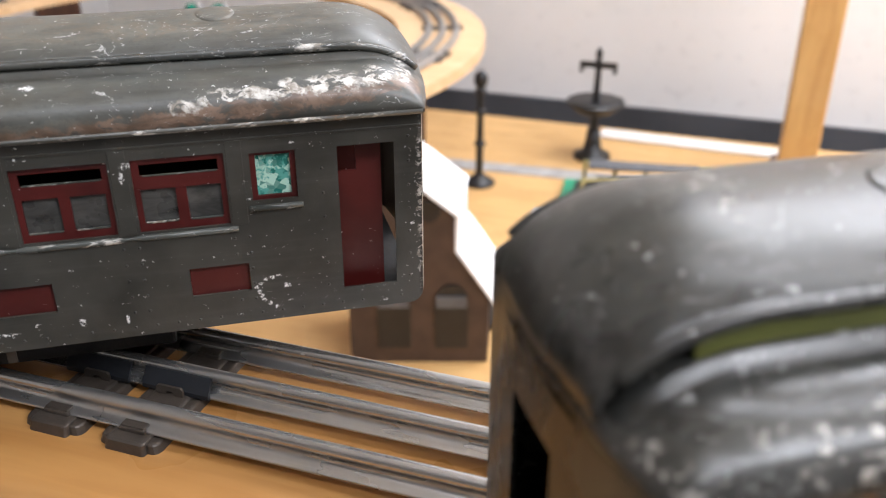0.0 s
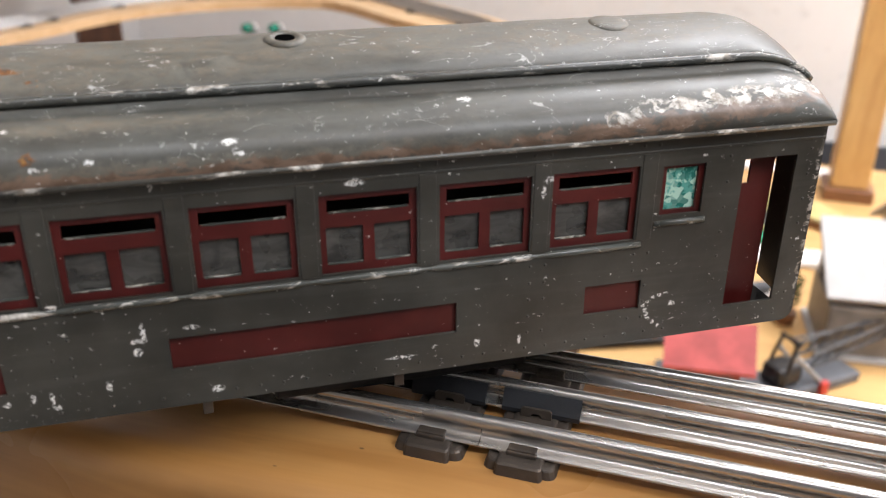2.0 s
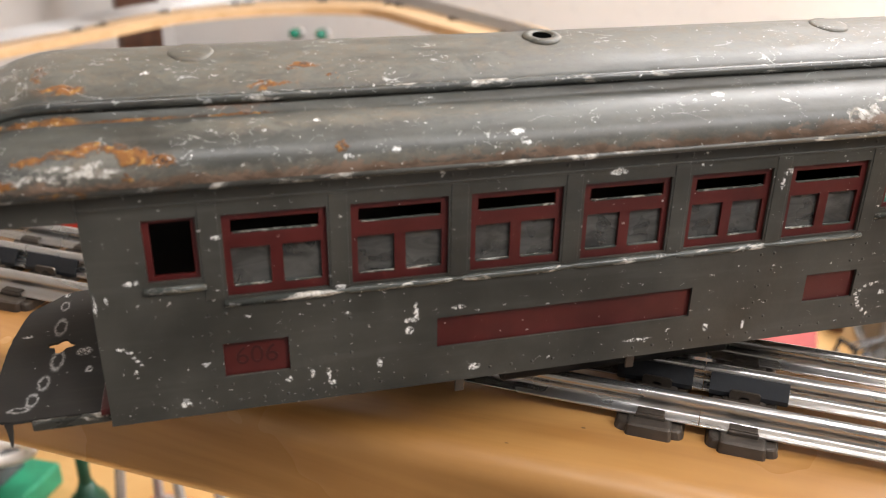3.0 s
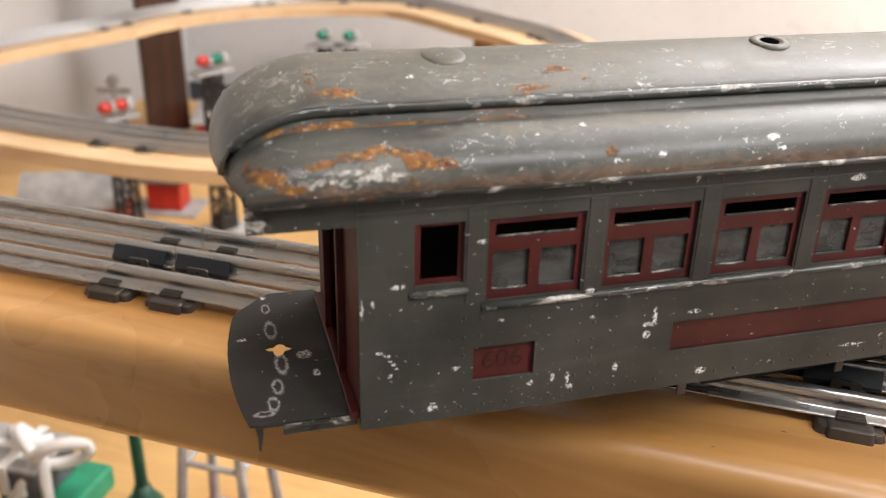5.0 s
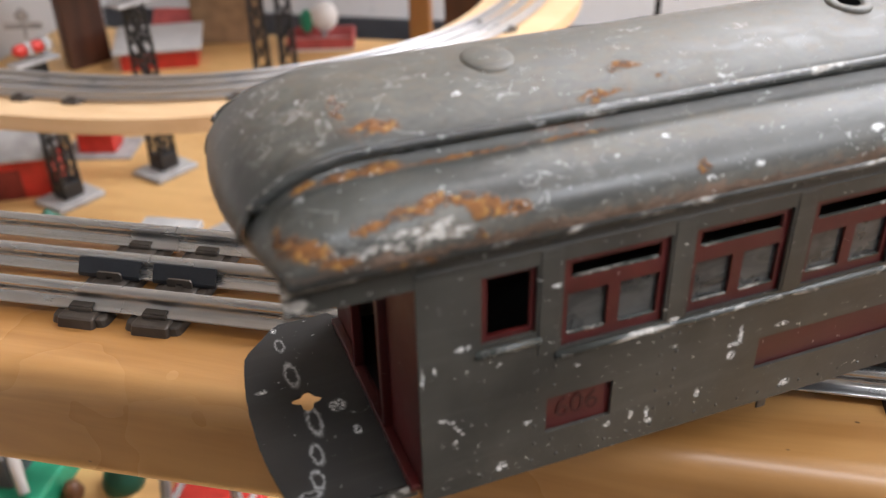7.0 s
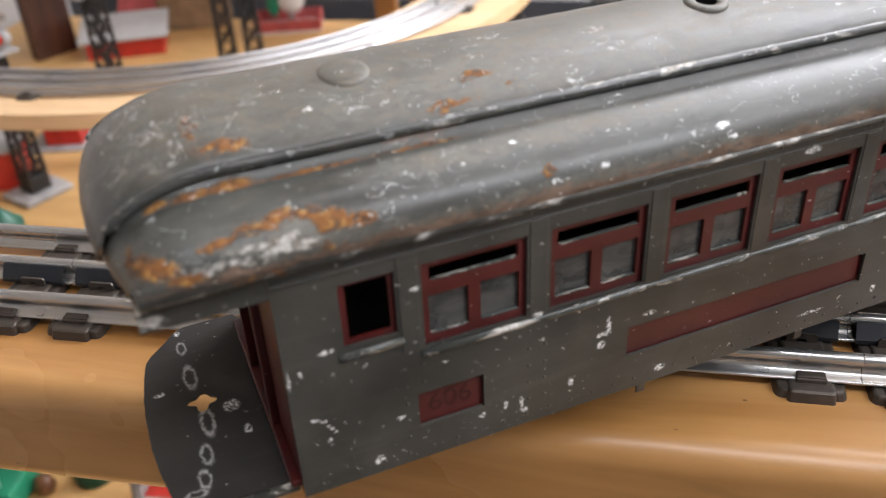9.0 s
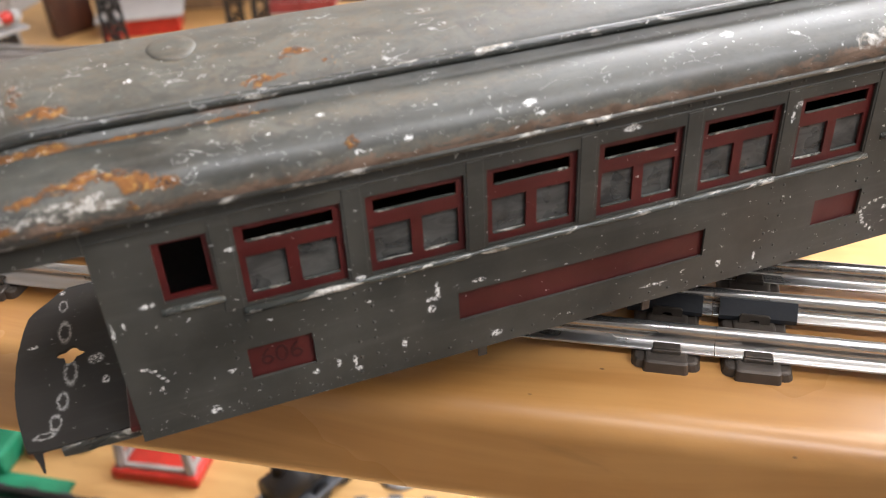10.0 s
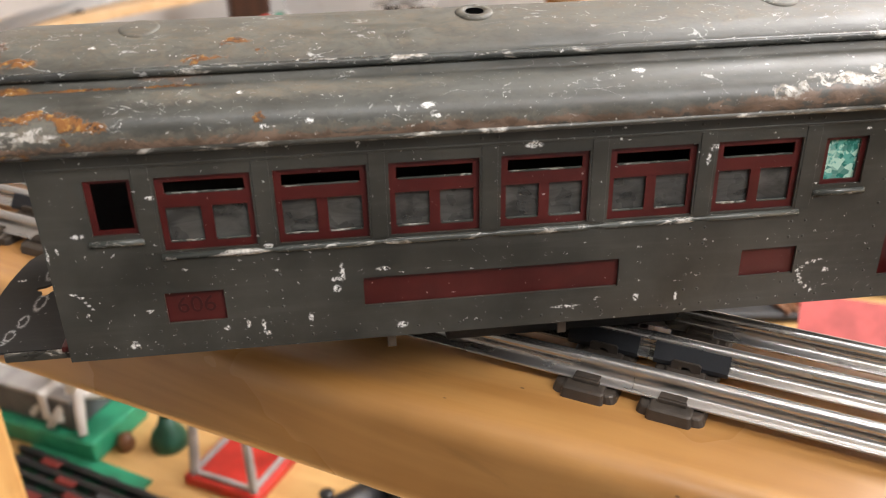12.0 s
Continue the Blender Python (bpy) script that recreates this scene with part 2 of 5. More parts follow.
def rail_metal(name, base, rough):
    m = Nodes(name)
    long = m.noise(m.coords((2, 420, 420)), 1.0, 4, 0.6).outputs["Fac"]
    dirt = m.noise(m.coords((25, 120, 120)), 1.0, 3, 0.5).outputs["Fac"]
    col = m.mix(m.step(long, 0.3, 0.7), tuple(c * 0.92 for c in base), base)
    col = m.mix(m.math("MULTIPLY", m.step(dirt, 0.5, 0.75), 0.06), col, (0.16, 0.13, 0.10))
    m.set(Base_Color=col, Metallic=0.9, Roughness=m.fmix(m.step(dirt, 0.4, 0.8), rough, rough + 0.10))
    m.bump(long, 0.05, 0.0002)
    return m.mat


def celluloid(name):
    """Yellowed window sheet, dusty and half clear."""
    m = Nodes(name)
    vec = m.coords()
    dust = m.noise(vec, 110, 3, 0.5).outputs["Fac"]
    cloud = m.noise(m.coords((0.5, 1, 1.6)), 160, 5, 0.65, 0.8).outputs["Fac"]
    col = m.mix(m.step(cloud, 0.3, 0.7), (0.032, 0.031, 0.029), (0.098, 0.096, 0.088))
    m.set(Base_Color=col, Roughness=m.fmix(dust, 0.18, 0.4))
    clear = m.node("ShaderNodeBsdfTransparent")
    clear.inputs[0].default_value = (0.75, 0.72, 0.62, 1)
    mixer = m.node("ShaderNodeMixShader")
    m.link(m.step(dust, 0.3, 0.7, 0.86, 0.97), mixer.inputs[0])
    m.link(clear.outputs[0], mixer.inputs[1])
    m.link(m.bsdf.outputs[0], mixer.inputs[2])
    m.link(mixer.outputs[0], m.out.inputs[0])
    return m.mat


def stained(name):
    """Marbled green lavatory glass."""
    m = Nodes(name)
    v = m.node("ShaderNodeTexVoronoi")
    m.link(m.coords(), v.inputs["Vector"])
    v.inputs["Scale"].default_value = 620
    n = m.noise(m.coords(), 330, 3, 0.7).outputs["Fac"]
    sep = m.node("ShaderNodeSeparateColor")
    m.link(v.outputs["Color"], sep.inputs[0])
    col = m.mix(m.step(sep.outputs[0], 0.3, 0.62), (0.02, 0.16, 0.13), (0.42, 0.66, 0.55))
    col = m.mix(m.step(n, 0.5, 0.6), col, (0.10, 0.36, 0.30))
    m.set(Base_Color=col, Roughness=0.25)
    return m.mat


OLIVE = (0.0385, 0.0375, 0.0315)


def trail(points, radii, n):
    """Spots strung along a bent line of (u, v, z) points."""
    pts = [Vector(p) for p in points]
    out = []
    for k in range(n):
        f = k / (n - 1) * (len(pts) - 1)
        i = min(int(f), len(pts) - 2)
        out.append((tuple(pts[i].lerp(pts[i + 1], f - i)), radii))
    return out


RUST1 = trail([(-0.0352, 0.0, 0.0886), (-0.0290, 0.001, 0.0900), (-0.0210, 0.001, 0.0899), (-0.0160, 0.0, 0.0890)], (0.0030, 0.005, 0.0010), 9)
RUST1 += trail([(-0.0165, 0.0, 0.0886), (-0.0110, -0.001, 0.0874)], (0.0034, 0.005, 0.0017), 3)
RUST1 += trail([(-0.0486, 0.003, 0.0871), (-0.0447, 0.0, 0.0864), (-0.0410, -0.002, 0.0853)], (0.0028, 0.005, 0.0016), 4)
RUST1 += [((-0.0300, 0.0150, 0.0986), (0.0062, 0.0018, 0.003)), ((-0.0344, 0.0210, 0.1006), (0.0012, 0.0040, 0.003)), ((0.0200, 0.0197, 0.1005), (0.0042, 0.0013, 0.003)),
          ((0.0125, 0.0142, 0.0981), (0.0070, 0.0008, 0.002)), ((0.0256, -0.001, 0.0878), (0.0016, 0.004, 0.0014)), ((0.0262, 0.0155, 0.0988), (0.0022, 0.0008, 0.002)),
          ((-0.0535, 0.0120, 0.0848), (0.0012, 0.0016, 0.0022)), ((-0.0174, -0.002, 0.0850), (0.0016, 0.004, 0.0012))]
CUT1 = []
BROWN1 = trail([(0.1330, -0.002, 0.0836), (0.1520, -0.002, 0.0846), (0.1665, -0.002, 0.0855), (0.1812, -0.001, 0.0868), (0.1965, -0.001, 0.0874), (0.2075, 0.001, 0.0882)], (0.0090, 0.007, 0.0026), 9) + [((0.05, -0.003, 0.0834), (0.12, 0.006, 0.0017))]
BROWN1 += trail([(-0.0300, 0.0, 0.0834), (0.0000, 0.0, 0.0832)], (0.0120, 0.006, 0.0012), 3)
BROWN1 += [((0.012, 0.0, 0.0835), (0.030, 0.006, 0.0007)), ((0.0065, 0.0125, 0.0939), (0.010, 0.002, 0.003))]
SCUFF1 = [((0.196, 0.0, 0.034), (0.016, 0.003, 0.010)), ((0.168, 0.0, 0.032), (0.012, 0.003, 0.010)), ((0.022, 0.0, 0.031), (0.022, 0.003, 0.006)), ((0.208, 0.0, 0.060), (0.004, 0.003, 0.030)), ((-0.010, 0.0, 0.028), (0.020, 0.003, 0.004)),
          ((0.05, 0.0, 0.0865), (0.06, 0.006, 0.004)), ((-0.035, 0.022, 0.099), (0.008, 0.010, 0.006)), ((0.02, 0.019, 0.1), (0.05, 0.004, 0.004))]
BARE1 = trail([(0.1500, -0.002, 0.0870), (0.1640, 0.0, 0.0884), (0.1760, 0.0, 0.0892), (0.1850, 0.001, 0.0896)], (0.0070, 0.006, 0.0021), 5)
BARE1 += trail([(0.1900, 0.002, 0.0900), (0.1990, 0.003, 0.0905), (0.2070, 0.004, 0.0903)], (0.0058, 0.007, 0.0024), 3)
BARE1 += [((0.2070, 0.0112, 0.0922), (0.0030, 0.0025, 0.0016)), ((0.2092, 0.0, 0.055), (0.0011, 0.003, 0.030)), ((-0.0384, -0.001, 0.0872), (0.0020, 0.006, 0.0017)), ((-0.0260, -0.001, 0.0866), (0.0090, 0.006, 0.0013)),
          ((-0.0330, -0.002, 0.0853), (0.0080, 0.006, 0.0009)), ((-0.0090, -0.001, 0.0868), (0.0050, 0.006, 0.0010)), ((-0.0498, 0.0, 0.0784), (0.0012, 0.003, 0.0042)), ((-0.0474, 0.0, 0.0764), (0.0034, 0.003, 0.0013))]
DUST1 = [((-0.0420, 0.026, 0.0985), (0.012, 0.018, 0.010)), ((0.02, 0.028, 0.100), (0.110, 0.022, 0.008)), ((0.14, 0.028, 0.102), (0.10, 0.018, 0.006)), ((-0.022, 0.001, 0.0872), (0.016, 0.009, 0.0022)),
         ((0.05, 0.004, 0.0850), (0.16, 0.010, 0.0020)), ((0.03, 0.006, 0.092), (0.05, 0.005, 0.002))]
GROOVE1 = [((-0.0365, 0.0104, 0.0930), (0.0050, 0.0008, 0.0030)), ((-0.0300, 0.0104, 0.0932), (0.0050, 0.0012, 0.0030)), ((-0.0430, 0.0110, 0.0920), (0.0028, 0.0006, 0.0030)), ((-0.0160, 0.0102, 0.0930), (0.0120, 0.00045, 0.0030)), ((0.0040, 0.0102, 0.0932), (0.0120, 0.0003, 0.0030))]
CHIP1 = [((0.0418, 0, 0.0455), (0.0008, 0.002, 0.0032)), ((0.0400, 0, 0.0437), (0.0016, 0.002, 0.0007)), ((0.0402, 0, 0.0410), (0.0013, 0.002, 0.0012)),
         ((0.0522, 0, 0.0458), (0.0021, 0.002, 0.0007)), ((0.0902, 0, 0.0768), (0.0026, 0.002, 0.0011)), ((0.1000, 0, 0.0302), (0.0046, 0.002, 0.0005)),
         ((0.0565, 0, 0.0286), (0.0018, 0.002, 0.0012)), ((0.0208, 0, 0.0312), (0.0006, 0.002, 0.0026)), ((0.0216, 0, 0.0294), (0.0011, 0.002, 0.0008)),
         ((0.0170, 0, 0.0325), (0.0007, 0.002, 0.0014)), ((0.0115, 0, 0.0318), (0.0009, 0.002, 0.0008)), ((0.0330, 0, 0.0331), (0.0008, 0.002, 0.0016))]
CHIP2 = trail([(0.1642, 0, 0.0356), (0.1666, 0, 0.0378), (0.1702, 0, 0.0385)], (0.0009, 0.002, 0.0005), 5) + trail([(0.1648, 0, 0.0342), (0.1658, 0, 0.0316), (0.1690, 0, 0.0290)], (0.0008, 0.002, 0.0007), 5)
CHIP2 += [((0.1722, 0, 0.0352), (0.0011, 0.002, 0.0009)), ((0.1194, 0, 0.0314), (0.0009, 0.002, 0.0016)),
         ((0.1305, 0, 0.0306), (0.0006, 0.002, 0.0016)), ((0.1360, 0, 0.0730), (0.0018, 0.002, 0.0010)), ((0.1348, 0, 0.0700), (0.0006, 0.002, 0.0020)), ((-0.0066, 0, 0.0385), (0.0012, 0.002, 0.0006)),
         ((-0.0200, 0, 0.0604), (0.0018, 0.002, 0.0008)), ((0.0477, 0, 0.0799), (0.0006, 0.002, 0.0014)), ((-0.0018, 0, 0.0694), (0.0014, 0.002, 0.0006)), ((0.0244, 0, 0.0545), (0.0016, 0.002, 0.0009))]
CHIP3 = trail([(-0.0246, 0, 0.0450), (-0.0222, 0, 0.0438), (-0.0204, 0, 0.0402)], (0.0006, 0.002, 0.0004), 7)
CHIP3 += [((-0.0254, 0, 0.0568), (0.0004, 0.002, 0.0010)), ((-0.0278, 0, 0.0560), (0.0003, 0.002, 0.0030)), ((-0.0120, 0, 0.0285), (0.0016, 0.002, 0.0009)), ((0.0372, -0.001, 0.0867), (0.0014, 0.004, 0.0008)),
          ((0.0272, -0.001, 0.0860), (0.0020, 0.004, 0.0006)), ((0.0648, 0, 0.0884), (0.0022, 0.004, 0.0007)), ((0.0668, 0, 0.0862), (0.0020, 0.004, 0.0006)), ((0.1166, 0.0056, 0.0922), (0.0020, 0.0012, 0.0020))]
CHIP1 = CHIP1 + CHIP2 + CHIP3

CHAIN = [((-0.0445, 0.0575, 0.0275), (0.0014, 0.0034, 0.003)), ((-0.0443, 0.0455, 0.0275), (0.0019, 0.0058, 0.003)), ((-0.0431, 0.0285, 0.0275), (0.0019, 0.0062, 0.003)),
         ((-0.0450, 0.0185, 0.0275), (0.0017, 0.0040, 0.003)), ((-0.0466, 0.0115, 0.0275), (0.0016, 0.0036, 0.003)), ((-0.0490, 0.0080, 0.0275), (0.0030, 0.0014, 0.003))]
SCAR = [((-0.0372, 0.0316, 0.0275), (0.0022, 0.0024, 0.003)), ((-0.0352, 0.0225, 0.0275), (0.0011, 0.0018, 0.003)), ((-0.0448, 0.0640, 0.0275), (0.0010, 0.0012, 0.003)), ((-0.0520, 0.0420, 0.0275), (0.0016, 0.0008, 0.003))]

M = {}
M["olive"] = paint("olive_enamel", OLIVE, RUST1, CUT1, BARE1, CHIP1, DUST1, GROOVE1, scuffs=SCUFF1, brown_spots=BROWN1)
M["olive_two"] = paint("olive_enamel_scuffed", (0.021, 0.020, 0.0175), [], [], [((-0.030, 0.004, 0.086), (0.030, 0.010, 0.003)), ((0.02, -0.002, 0.0846), (0.07, 0.003, 0.0014)), ((-0.032, 0.034, 0.103), (0.010, 0.016, 0.005)), ((-0.030, 0.001, 0.0895), (0.012, 0.006, 0.002))],
                       [((0.045, 0.0, 0.0895), (0.008, 0.004, 0.0015))], scuffs=[((-0.03, 0.02, 0.095), (0.04, 0.03, 0.012)), ((0.05, 0.0, 0.085), (0.12, 0.006, 0.004))], bare_at=0.54, grime=0.55, wear=0.9, rough=0.24)
M["worn_edge"] = paint("olive_enamel_worn_edge", OLIVE, [((-0.02, 0.0, 0.0819), (0.03, 0.003, 0.003)), ((0.18, 0.0, 0.0819), (0.035, 0.003, 0.003))], rough=0.28, rubbed=0.55)
M["rubbed_lip"] = paint("rubbed_olive_lip", (0.034, 0.035, 0.033), [((-0.02, 0.0, 0.0819), (0.03, 0.003, 0.003)), ((0.18, 0.0, 0.0819), (0.035, 0.003, 0.003))], rough=0.17, rubbed=0.55)
# rubbed enamel; its base is paled to carry the highlights on sills and sashes
M["highlight_enamel"] = paint("rubbed_highlight_enamel", (0.062, 0.067, 0.060), rough=0.20, rubbed=0.53, wear=0.6)
M["plate"] = paint("worn_plate_enamel", (0.068, 0.0092, 0.0076), rough=0.36, wear=0.55, grime=0.12)
M["maroon"] = paint("maroon_enamel", (0.064, 0.0052, 0.0042), rough=0.40, wear=0.30, grime=0.12)
# near black that puts the shade inside and under the cars into the colour
M["shade_black"] = plain("near_black_shade", (0.012, 0.011, 0.010), 0.8)
# flat black for the shade down an open vent
m_hole_shade = Nodes("black_hole_shade")
m_hole_shade.set(Base_Color=(0.002, 0.002, 0.002), Roughness=1.0, Specular_IOR_Level=0.0)
M["hole_shade"] = m_hole_shade.mat
M["platform"] = paint("dark_platform_paint", (0.021, 0.0185, 0.0155), chips=SCAR, links=CHAIN, rough=0.72, wear=0.5, grime=0.3)
M["dark_brown"] = plain("dark_brown_card", (0.060, 0.036, 0.026), 0.6)
M["celluloid"] = celluloid("dusty_celluloid")
M["stained"] = stained("marbled_green_glass")
M["olive_strip"] = plain("yellow_green_celluloid", (0.10, 0.11, 0.022), 0.4)
# plate colour darkened, so that the number shows the shade of its relief
M["number"] = plain("relief_shade_number", (0.040, 0.0052, 0.0048), 0.5)
M["pine"] = wood("varnished_pine", (0.54, 0.285, 0.094), (0.36, 0.161, 0.040), coat=0.75)
M["pine_far"] = wood("layout_table_pine", (0.60, 0.365, 0.145), (0.50, 0.29, 0.105), coat=0.1, rough=0.5)
M["pine_ring"] = wood("loop_board_pine", (0.68, 0.47, 0.27), (0.58, 0.37, 0.19), coat=0.1, rough=0.5, marks=False)
M["post_brown"] = wood("varnished_post", (0.42, 0.20, 0.060), (0.33, 0.14, 0.038), along=(0, 0, 1))
M["pine_up"] = wood("pine_post", (0.64, 0.39, 0.15), (0.52, 0.29, 0.10), along=(0, 0, 1))
M["brown_up"] = wood("dark_stained_board", (0.075, 0.026, 0.012), (0.040, 0.013, 0.007), along=(0, 0, 1), marks=False)
M["brown"] = wood("brown_stained_wood", (0.20, 0.085, 0.035), (0.13, 0.05, 0.02), marks=False)
M["rail"] = rail_metal("tinned_rail", (0.56, 0.555, 0.54), 0.25)
M["tie"] = plain("bronzed_tie_steel", (0.088, 0.072, 0.059), 0.42, 0.45, scale=120)
M["fibre"] = plain("black_fibre", (0.010, 0.012, 0.016), 0.6)
M["white_wall"] = plain("white_wall_paint", (0.78, 0.77, 0.76), 0.8, scale=2.0, vary=0.05, bump=0.05)
M["tan_wall"] = plain("off_white_wall_paint", (0.50, 0.485, 0.47), 0.8, scale=2.0, vary=0.06, bump=0.05)
M["far_wall"] = plain("grey_wall_paint", (0.40, 0.39, 0.375), 0.8, scale=2.0, vary=0.08, bump=0.05)
M["skirting"] = plain("dark_grey_vinyl", (0.07, 0.072, 0.08), 0.5, scale=6)
M["ceiling"] = plain("ceiling_white", (0.8, 0.8, 0.79), 0.9, scale=4, vary=0.05)
M["carpet"] = plain("grey_carpet", (0.09, 0.088, 0.085), 0.95, scale=60)
M["black"] = plain("black_enamel", (0.012, 0.012, 0.013), 0.4)
M["grey"] = plain("grey_casting", (0.34, 0.33, 0.32), 0.6)
M["pale_grey"] = plain("pale_grey_card", (0.42, 0.41, 0.40), 0.75, vary=0.06)
M["slate"] = plain("slate_grey", (0.10, 0.105, 0.115), 0.6)
M["green"] = plain("layout_green", (0.02, 0.28, 0.15), 0.5)
M["dark_green"] = plain("dark_green_enamel", (0.008, 0.075, 0.045), 0.4)
M["lamp_green"] = plain("signal_green_lens", (0.0, 0.17, 0.11), 0.2)
M["red"] = plain("bright_red_enamel", (0.50, 0.03, 0.02), 0.4)
M["roof_red"] = plain("matt_red_roof", (0.42, 0.075, 0.07), 0.6)
M["dark_red"] = plain("dark_red_tin", (0.17, 0.018, 0.014), 0.45)
M["yellow"] = plain("cream_yellow_tin", (0.46, 0.40, 0.17), 0.5)
M["white"] = plain("white_plastic", (0.72, 0.71, 0.69), 0.5, vary=0.08)
M["paper"] = plain("white_paper", (0.82, 0.82, 0.82), 0.85, vary=0.04)
M["card"] = plain("brown_cardboard", (0.28, 0.18, 0.10), 0.8)
M["leaf"] = plain("foliage_green", (0.045, 0.075, 0.022), 0.8)
M["rail_far"] = rail_metal("dull_tinned_rail", (0.50, 0.50, 0.50), 0.33)
M["shed_grey"] = plain("brownish_grey_tin", (0.20, 0.175, 0.15), 0.5)
M["lens"] = plain("diffuser_white", (0.8, 0.8, 0.8), 0.6)


# ---- mesh helpers ----
def part(name, bm, material, parent=None, label="", smooth=False):
    """Links a bmesh as one mesh object, under a thing or a part where one is given."""
    bmesh.ops.recalc_face_normals(bm, faces=bm.faces)
    me = bpy.data.meshes.new(name)
    bm.to_mesh(me)
    bm.free()
    me.materials.append(M[material])
    if smooth:
        for p in me.polygons:
            p.use_smooth = True
    ob = new(name, me)
    if parent is not None:
        ob.parent = parent
    if label:
        ob["label"] = label
    return ob


def thing(name, m, label, category, group="", kind=""):
    ob = new(name)
    ob.empty_display_size = 0.01
    ob.matrix_world = m
    return tagged(ob, label, category, group, kind)


def box(bm, x0, x1, y0, y1, z0, z1, bevel=0.0, segs=2):
    m = Matrix.Translation(((x0 + x1) / 2, (y0 + y1) / 2, (z0 + z1) / 2)) @ Matrix.Diagonal((x1 - x0, y1 - y0, z1 - z0, 1))
    vs = bmesh.ops.create_cube(bm, size=1.0, matrix=m)["verts"]
    if bevel:
        es = list({e for v in vs for e in v.link_edges})
        bmesh.ops.bevel(bm, geom=es, offset=bevel, segments=segs, profile=0.5, affect="EDGES")
    return bm


def boxes(*rows, bevel=0.0):
    bm = bmesh.new()
    for r in rows:
        box(bm, *r, bevel=bevel)
    return bm


def rod(bm, p, q, r0, r1=None, n=12):
    p, q = Vector(p), Vector(q)
    d = q - p
    m = Matrix.Translation((p + q) / 2) @ d.to_track_quat("Z", "Y").to_matrix().to_4x4()
    bmesh.ops.create_cone(bm, cap_ends=True, segments=n, radius1=r0, radius2=r0 if r1 is None else r1, depth=d.length, matrix=m)
    return bm


def rods(*rows):
    bm = bmesh.new()
    for r in rows:
        rod(bm, *r)
    return bm


def lathe(profile, n=28):
    """A turned shape round z from (radius, height) pairs."""
    bm = bmesh.new()
    rings = []
    for r, z in profile:
        rings.append([bm.verts.new((r * math.cos(2 * math.pi * i / n), r * math.sin(2 * math.pi * i / n), z)) for i in range(n)])
    for a, b in zip(rings, rings[1:]):
        for i in range(n):
            bm.faces.new((a[i], a[(i + 1) % n], b[(i + 1) % n], b[i]))
    bm.faces.new(rings[0][::-1])
    bm.faces.new(rings[-1])
    return bm


def ball(bm, c, r, squash=(1, 1, 1), sub=2):
    m = Matrix.Translation(c) @ Matrix.Diagonal((*squash, 1))
    bmesh.ops.create_icosphere(bm, subdivisions=sub, radius=r, matrix=m)
    return bm


def sheet(u0, u1, z0, z1, holes, v, thick):
    """An upright sheet in the u-z plane from v to v + thick, with rectangular holes (u0, u1, z0, z1)."""
    us = sorted({u0, u1, *[h[i] for h in holes for i in (0, 1)]})
    zs = sorted({z0, z1, *[h[i] for h in holes for i in (2, 3)]})
    us = [u for u in us if u0 <= u <= u1]
    zs = [z for z in zs if z0 <= z <= z1]
    bm = bmesh.new()
    made = {}

    def vert(i, j, k):
        if (i, j, k) not in made:
            made[i, j, k] = bm.verts.new((us[i], v + (thick if k else 0), zs[j]))
        return made[i, j, k]

    def solid(i, j):
        if not (0 <= i < len(us) - 1 and 0 <= j < len(zs) - 1):
            return False
        cu, cz = (us[i] + us[i + 1]) / 2, (zs[j] + zs[j + 1]) / 2
        return not any(h[0] < cu < h[1] and h[2] < cz < h[3] for h in holes)

    for i in range(len(us) - 1):
        for j in range(len(zs) - 1):
            if not solid(i, j):
                continue
            c = [(i, j), (i + 1, j), (i + 1, j + 1), (i, j + 1)]
            bm.faces.new([vert(a, b, 0) for a, b in c])
            bm.faces.new([vert(a, b, 1) for a, b in reversed(c)])
            for (a, b), (di, dj) in zip(zip(c, c[1:] + c[:1]), ((0, -1), (1, 0), (0, 1), (-1, 0))):
                if not solid(i + di, j + dj):
                    bm.faces.new([vert(*b, 0), vert(*a, 0), vert(*a, 1), vert(*b, 1)])
    return bm


def loft(sections, close=False, caps=False):
    bm = bmesh.new()
    rows = [[bm.verts.new(p) for p in s] for s in sections]
    for a, b in zip(rows, rows[1:]):
        n = len(a)
        for i in range(n if close else n - 1):
            bm.faces.new((a[i], a[(i + 1) % n], b[(i + 1) % n], b[i]))
    if caps:
        bm.faces.new(rows[0][::-1])
        bm.faces.new(rows[-1])
    return bm


def plate(outline, z0, z1):
    bm = bmesh.new()
    lo = [bm.verts.new((x, y, z0)) for x, y in outline]
    hi = [bm.verts.new((x, y, z1)) for x, y in outline]
    bm.faces.new(lo[::-1])
    bm.faces.new(hi)
    n = len(lo)
    for i in range(n):
        bm.faces.new((lo[i], lo[(i + 1) % n], hi[(i + 1) % n], hi[i]))
    return bm


def lettering(text, size, material, parent, m, label):
    cu = bpy.data.curves.new("number", "FONT")
    cu.body, cu.size, cu.extrude = text, size, 0.00004
    cu.align_x, cu.align_y = "CENTER", "CENTER"
    cu.materials.append(M[material])
    ob = new("number", cu)
    ob.parent, ob.matrix_local = parent, m
    ob["label"] = label
    return ob


# ---- room ----
def slab(name, row, material, label, category, bevel=0.0):
    bm = bmesh.new()
    box(bm, *row, bevel=bevel, segs=3)
    return tagged(part(name, bm, material), label, category, kind="structure")


